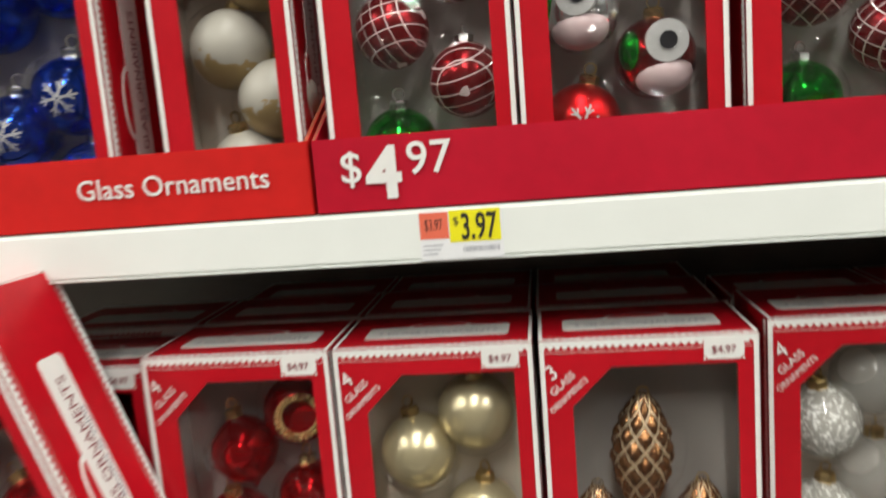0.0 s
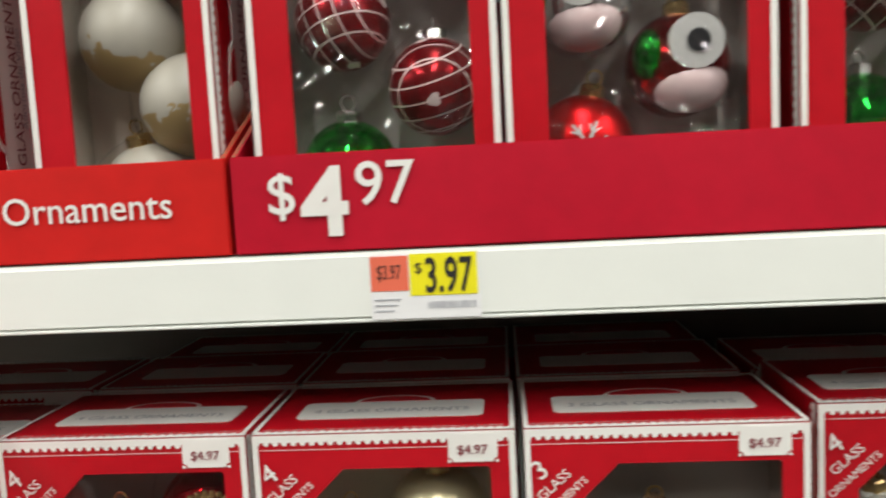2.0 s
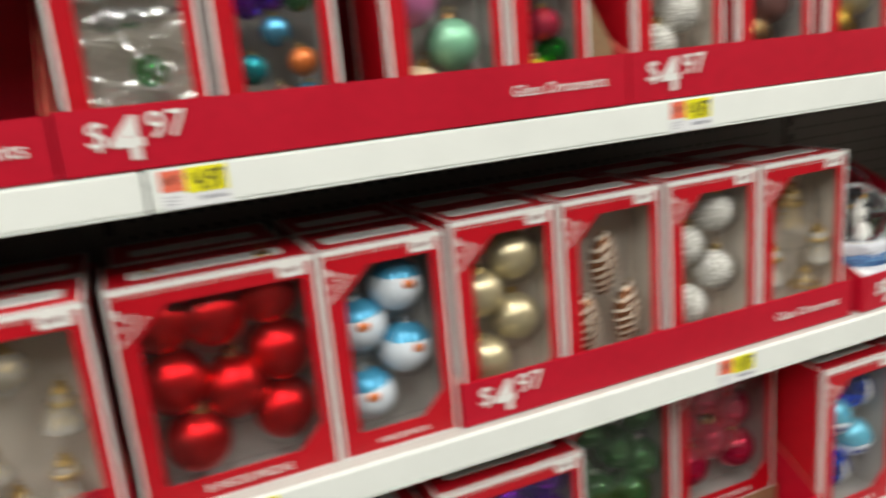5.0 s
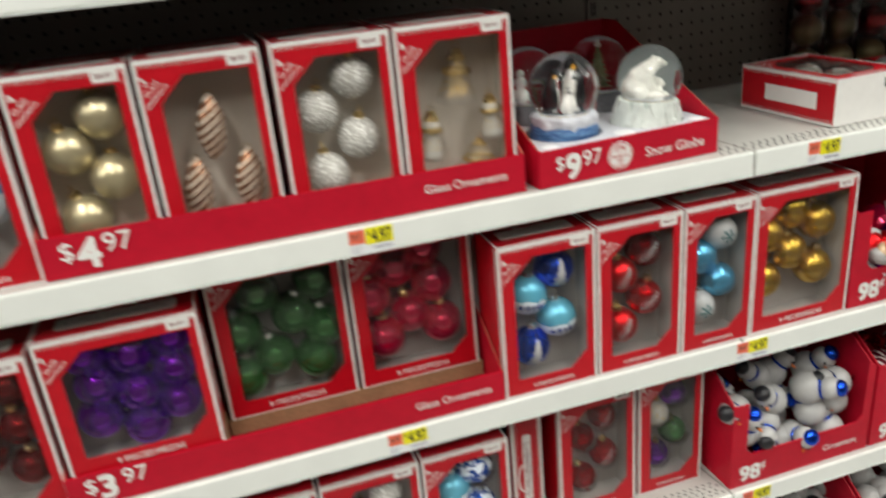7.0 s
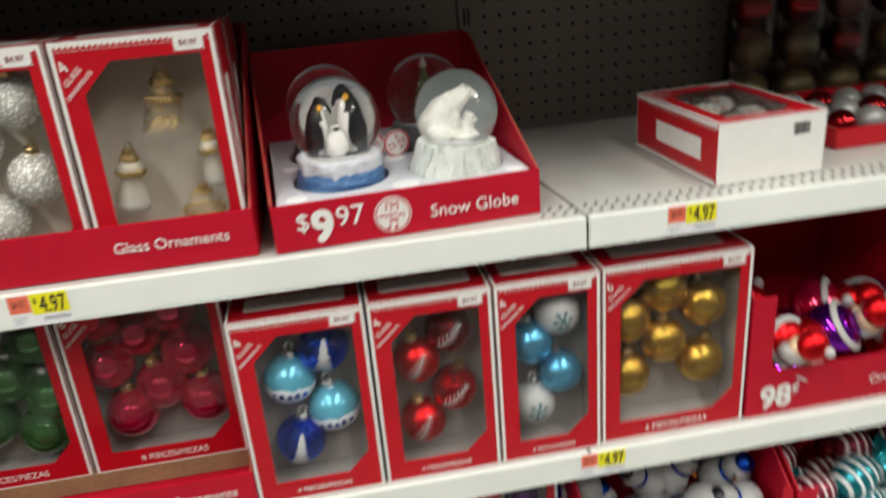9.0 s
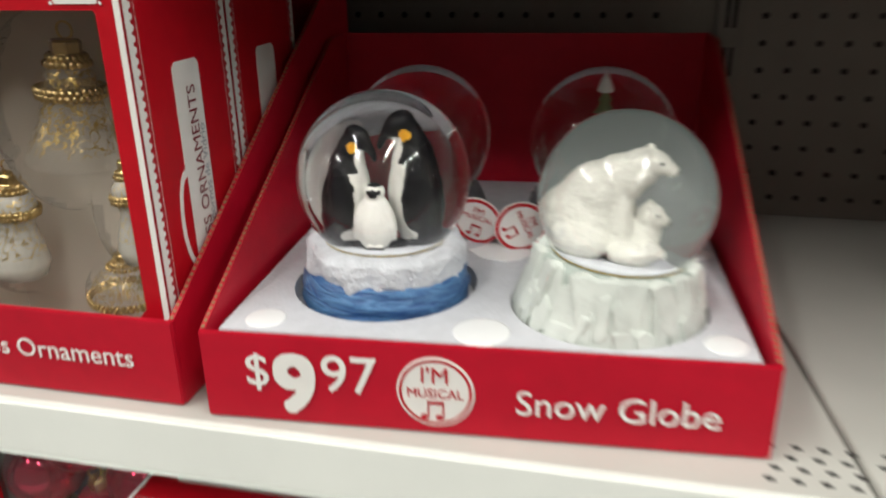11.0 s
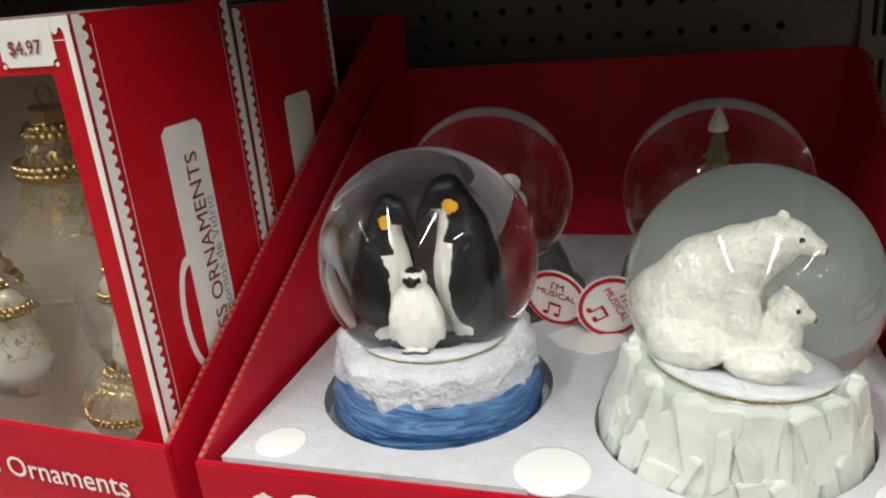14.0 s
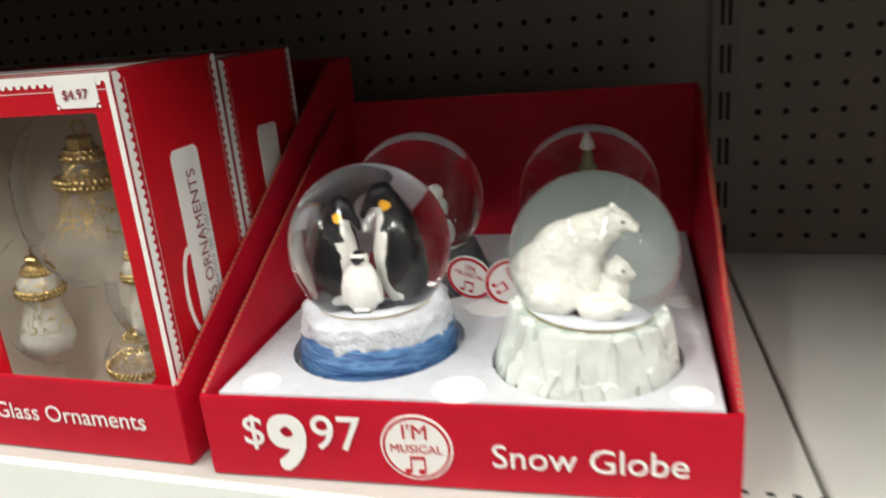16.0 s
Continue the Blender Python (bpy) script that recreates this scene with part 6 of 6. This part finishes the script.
tray = display_tray(2.150, 2.430, 0.110, SHELF_B + 0.001, 0.026, 0.03, 0.20, "low red card tray of small baubles in shade", RED)
for i in range(6):
    for j in range(3):
        ob = tagged(shared("small_bauble", "ball", BALL["shaded_silver" if (i + j) % 3 else "dark_red"], None), "small bauble lying in a low tray, red or silver greyed for shade", "bauble", "small baubles in the low tray")
        ob.matrix_basis = pose(2.175 + i * 0.043, 0.140 + j * 0.055, SHELF_B + 0.004 + 0.020, 20, 10 * i, 30 * j) @ Matrix.Diagonal((0.020, 0.020, 0.020, 1))
for c in range(5):
    pack = thing("bauble_tube", 2.165 + 0.076 * c, 0.350, SHELF_B, "clear plastic tube of dark red baubles and champagne ones dimmed for shade", "bauble pack", "clear tubes of baubles")
    bm = bmesh.new()
    lathe(bm, [(0.035, 0.0), (0.0355, 0.002), (0.0355, 0.245), (0.035, 0.25)], 24)
    tube = part("tube", bm, FILM, pack, "clear plastic tube", smooth=True)
    tube.visible_shadow = False
    for k in range(4):
        ob = shared("bauble", "ball", BALL[("shaded_champagne", "shaded_champagne", "dark_red", "mauve")[(k + (c % 3 == 2)) % 4]], pack)
        ob.matrix_basis = pose(0, 0, 0.032 + 0.061 * k, 10, 20 * k, 0) @ Matrix.Diagonal((0.030, 0.030, 0.030, 1))


# ---- open 98 cent trays ----
def dump_tray(x0, x1, y, z, high, label, depth=0.26):
    """Red card bin: front cut down to a low sill between two posts, high sides."""
    w, t, sill, post = x1 - x0, 0.003, 0.062, 0.030
    root = thing("ornament_bin", x0, y, z, label, "display tray", "red card bins of single ornaments")
    bm = bmesh.new()
    c = 0.012
    pts = [(0, 0, 0), (w, 0, 0), (w, 0, high * 0.86), (w - post * 0.5, 0, high * 0.90), (w - post * 0.55, 0, sill + c), (w - post * 0.55 - c, 0, sill), (post + c, 0, sill), (post, 0, sill + c), (post, 0, high * 0.83), (0, 0, high * 0.83)]
    slab(bm, pts, (0, t, 0))
    bmesh.ops.recalc_face_normals(bm, faces=bm.faces[:])
    part("front_panel", bm, TRAY_RED, root)
    part("floor_panel", box_bm(t, w - t, t, depth - t, 0.0005, t), TRAY_RED, root)
    part("back_panel", box_bm(t, w - t, depth - t, depth, t, high * 1.05), TRAY_RED, root)
    for x in (0.0, w - t):
        bm = bmesh.new()
        slab(bm, [(x, yy, zz) for yy, zz in [(t, 0), (depth, 0), (depth, high * 1.05), (depth * 0.25, high * 1.05), (t, high * 0.84)]], (t, 0, 0))
        bmesh.ops.recalc_face_normals(bm, faces=bm.faces[:])
        part("side_panel", bm, TRAY_RED, root)
    lettering("98", root, 0.018, -0.0008, 0.010, height=0.032, bold=0.03)
    lettering("¢", root, 0.0610, -0.0008, 0.0245, height=0.0185, bold=0.008)
    lettering("Ornament", root, w - 0.098, -0.0008, 0.022, width=0.072)
    return root


def hanging_figure(kind, x, y, z, r, tilt, group):
    names = {"snowman": "white snowman bauble with blue or black hat", "santa": "red and purple santa bauble with white trim", "candy": "striped wrapped-sweet bauble in teal or wine red", "dog": "white bauble with black ears and patches"}
    root = thing("hanging_ornament", x, y, z, names[kind], "ornament", group, tilt)

    def ball(name, m, px, py, pz, s):
        ob = shared(name, "ball", m, root)
        ob.matrix_basis = pose(px * r, py * r, pz * r) @ Matrix.Diagonal((s[0] * r, s[1] * r, s[2] * r, 1))
        return ob

    if kind == "snowman":
        ball("body", BALL["white"], 0, 0, 0, (1, 1, 0.95))
        ball("head", BALL["white"], 0, 0, 1.25, (0.68, 0.68, 0.66))
        ball("scarf", BALL["blue"], 0, 0, 0.82, (0.66, 0.66, 0.18))
        ball("hat", BALL["blue"] if r > 0.0285 else BLACK_P, 0, 0.05, 1.85, (0.5, 0.5, 0.36))
        ball("nose", BALL["orange"], 0, -0.7, 1.25, (0.1, 0.24, 0.1))
        ball("eye", BLACK_P, -0.22, -0.62, 1.45, (0.09, 0.09, 0.09))
        ball("eye", BLACK_P, 0.22, -0.62, 1.45, (0.09, 0.09, 0.09))
    elif kind == "santa":
        ball("body", BALL["magenta"] if r > 0.038 else BALL["purple"] if r > 0.036 else BALL["red_satin"], 0, 0, 0, (1, 1, 0.9))
        ball("fur_band", BALL["white"], 0, 0, 0.45, (0.98, 0.98, 0.2))
        ball("beard", BALL["white"], 0, -0.45, 0.95, (0.55, 0.4, 0.55))
        ball("face", BALL["cream"], 0, -0.2, 1.2, (0.5, 0.5, 0.4))
        ball("hat", BALL["red_satin"], 0.05, 0.05, 1.65, (0.6, 0.6, 0.5))
        ball("bobble", BALL["white"], 0.35, 0, 2.15, (0.2, 0.2, 0.2))
    elif kind == "candy":
        dark = BALL["candy"] if r > 0.0285 else BALL["candy_red"]
        ball("sweet", dark, 0, 0, 0, (0.95, 0.95, 1.25))
        for s in (-1, 1):
            ob = shared("twist", "bell", BALL["teal"] if r > 0.0285 else BALL["dark_red"], root)
            ob.matrix_basis = pose(0, 0, s * 1.75 * r, 0 if s < 0 else 180, 0, 0) @ Matrix.Diagonal((0.62 * r, 0.62 * r, 0.6 * r, 1))
    else:
        ball("body", BALL["white"], 0, 0, 0, (1, 1, 0.95))
        ball("head", BALL["white"], 0, -0.2, 1.2, (0.7, 0.7, 0.66))
        for s in (-1, 1):
            ball("ear", BLACK_P, s * 0.66, -0.1, 1.3, (0.22, 0.3, 0.46))
            ball("eye", BLACK_P, s * 0.25, -0.82, 1.35, (0.1, 0.1, 0.1))
        ball("patch", BLACK_P, 0.55, -0.5, 0.3, (0.4, 0.4, 0.4))
        ball("muzzle", BLACK_P, 0, -0.9, 1.1, (0.13, 0.13, 0.1))
    return root


def heap(kind, x0, x1, y, z, layers, per, group, seed, rows=2, r0=0.026, r1=0.031):
    rnd = random.Random(seed)
    for l in range(layers):
        for k in range(per):
            for q in range(rows):
                r = rnd.uniform(r0, r1)
                x = x0 + (x1 - x0) * (k + 0.5 + rnd.uniform(-0.32, 0.32)) / per
                lie = (rnd.uniform(-25, 25), rnd.uniform(70, 110), rnd.uniform(-35, 35)) if kind == "candy" else (rnd.uniform(40, 130), rnd.uniform(-60, 60), rnd.uniform(-90, 90)) if rnd.random() < 0.6 else (rnd.uniform(-30, 30), rnd.uniform(-35, 35), rnd.uniform(-50, 50))
                hanging_figure(kind, x, y + 0.045 + q * 0.065 + rnd.uniform(-0.008, 0.008), z + 0.032 + l * 0.046 + rnd.uniform(-0.006, 0.006), r, lie, group)


dump_tray(1.996, 2.262, 0.012, SHELF_C + 0.001, 0.20, "red card bin of santa ornaments with white 98 cent lettering")
heap("santa", 2.012, 2.248, 0.012, SHELF_C + 0.004, 2, 3, "single santa ornaments in the bin", 5, r0=0.034, r1=0.040)
dump_tray(2.268, 2.534, 0.012, SHELF_C + 0.001, 0.20, "red card bin of mixed ornaments with white 98 cent lettering")
heap("santa", 2.284, 2.52, 0.012, SHELF_C + 0.004, 2, 3, "single santa ornaments in the bin", 6, r0=0.034, r1=0.040)
dump_tray(1.787, 2.076, 0.012, SHELF_D + 0.001, 0.20, "red card bin of snowman ornaments with white 98 cent lettering")
heap("snowman", 1.803, 2.062, 0.012, SHELF_D + 0.004, 3, 4, "single snowman ornaments in the bin", 7)
dump_tray(2.083, 2.370, 0.012, SHELF_D + 0.001, 0.20, "red card bin of striped ornaments with white 98 cent lettering")
heap("candy", 2.10, 2.355, 0.012, SHELF_D + 0.004, 3, 3, "single striped ornaments in the bin", 8)
dump_tray(2.376, 2.66, 0.012, SHELF_D + 0.001, 0.20, "red card bin of striped ornaments with white 98 cent lettering")
heap("candy", 2.39, 2.645, 0.012, SHELF_D + 0.004, 3, 3, "single striped ornaments in the bin", 9)
dump_tray(1.795, 2.085, 0.012, SHELF_E + 0.001, 0.20, "red card bin of dog ornaments with white 98 cent lettering")
heap("dog", 1.812, 2.07, 0.012, SHELF_E + 0.004, 3, 4, "single dog ornaments in the bin", 10)
dump_tray(2.092, 2.38, 0.012, SHELF_E + 0.001, 0.20, "red card bin of dog ornaments with white 98 cent lettering")
heap("dog", 2.11, 2.365, 0.012, SHELF_E + 0.004, 3, 4, "single dog ornaments in the bin", 11)
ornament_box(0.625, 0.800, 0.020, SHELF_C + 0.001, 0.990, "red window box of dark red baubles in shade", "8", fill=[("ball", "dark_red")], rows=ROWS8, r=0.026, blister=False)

talker = thing("shelf_talker", 1.690, -0.004, SHELF_D - 0.036, "pale blue plastic card clipped to the shelf edge", "shelf card")
part("card", box_bm(0, 0.072, 0, 0.002, 0.0, 0.030, bevel=0.0006), mat("pale_blue_card", (0.45, 0.58, 0.68), 0.3, grain=0.1), talker)
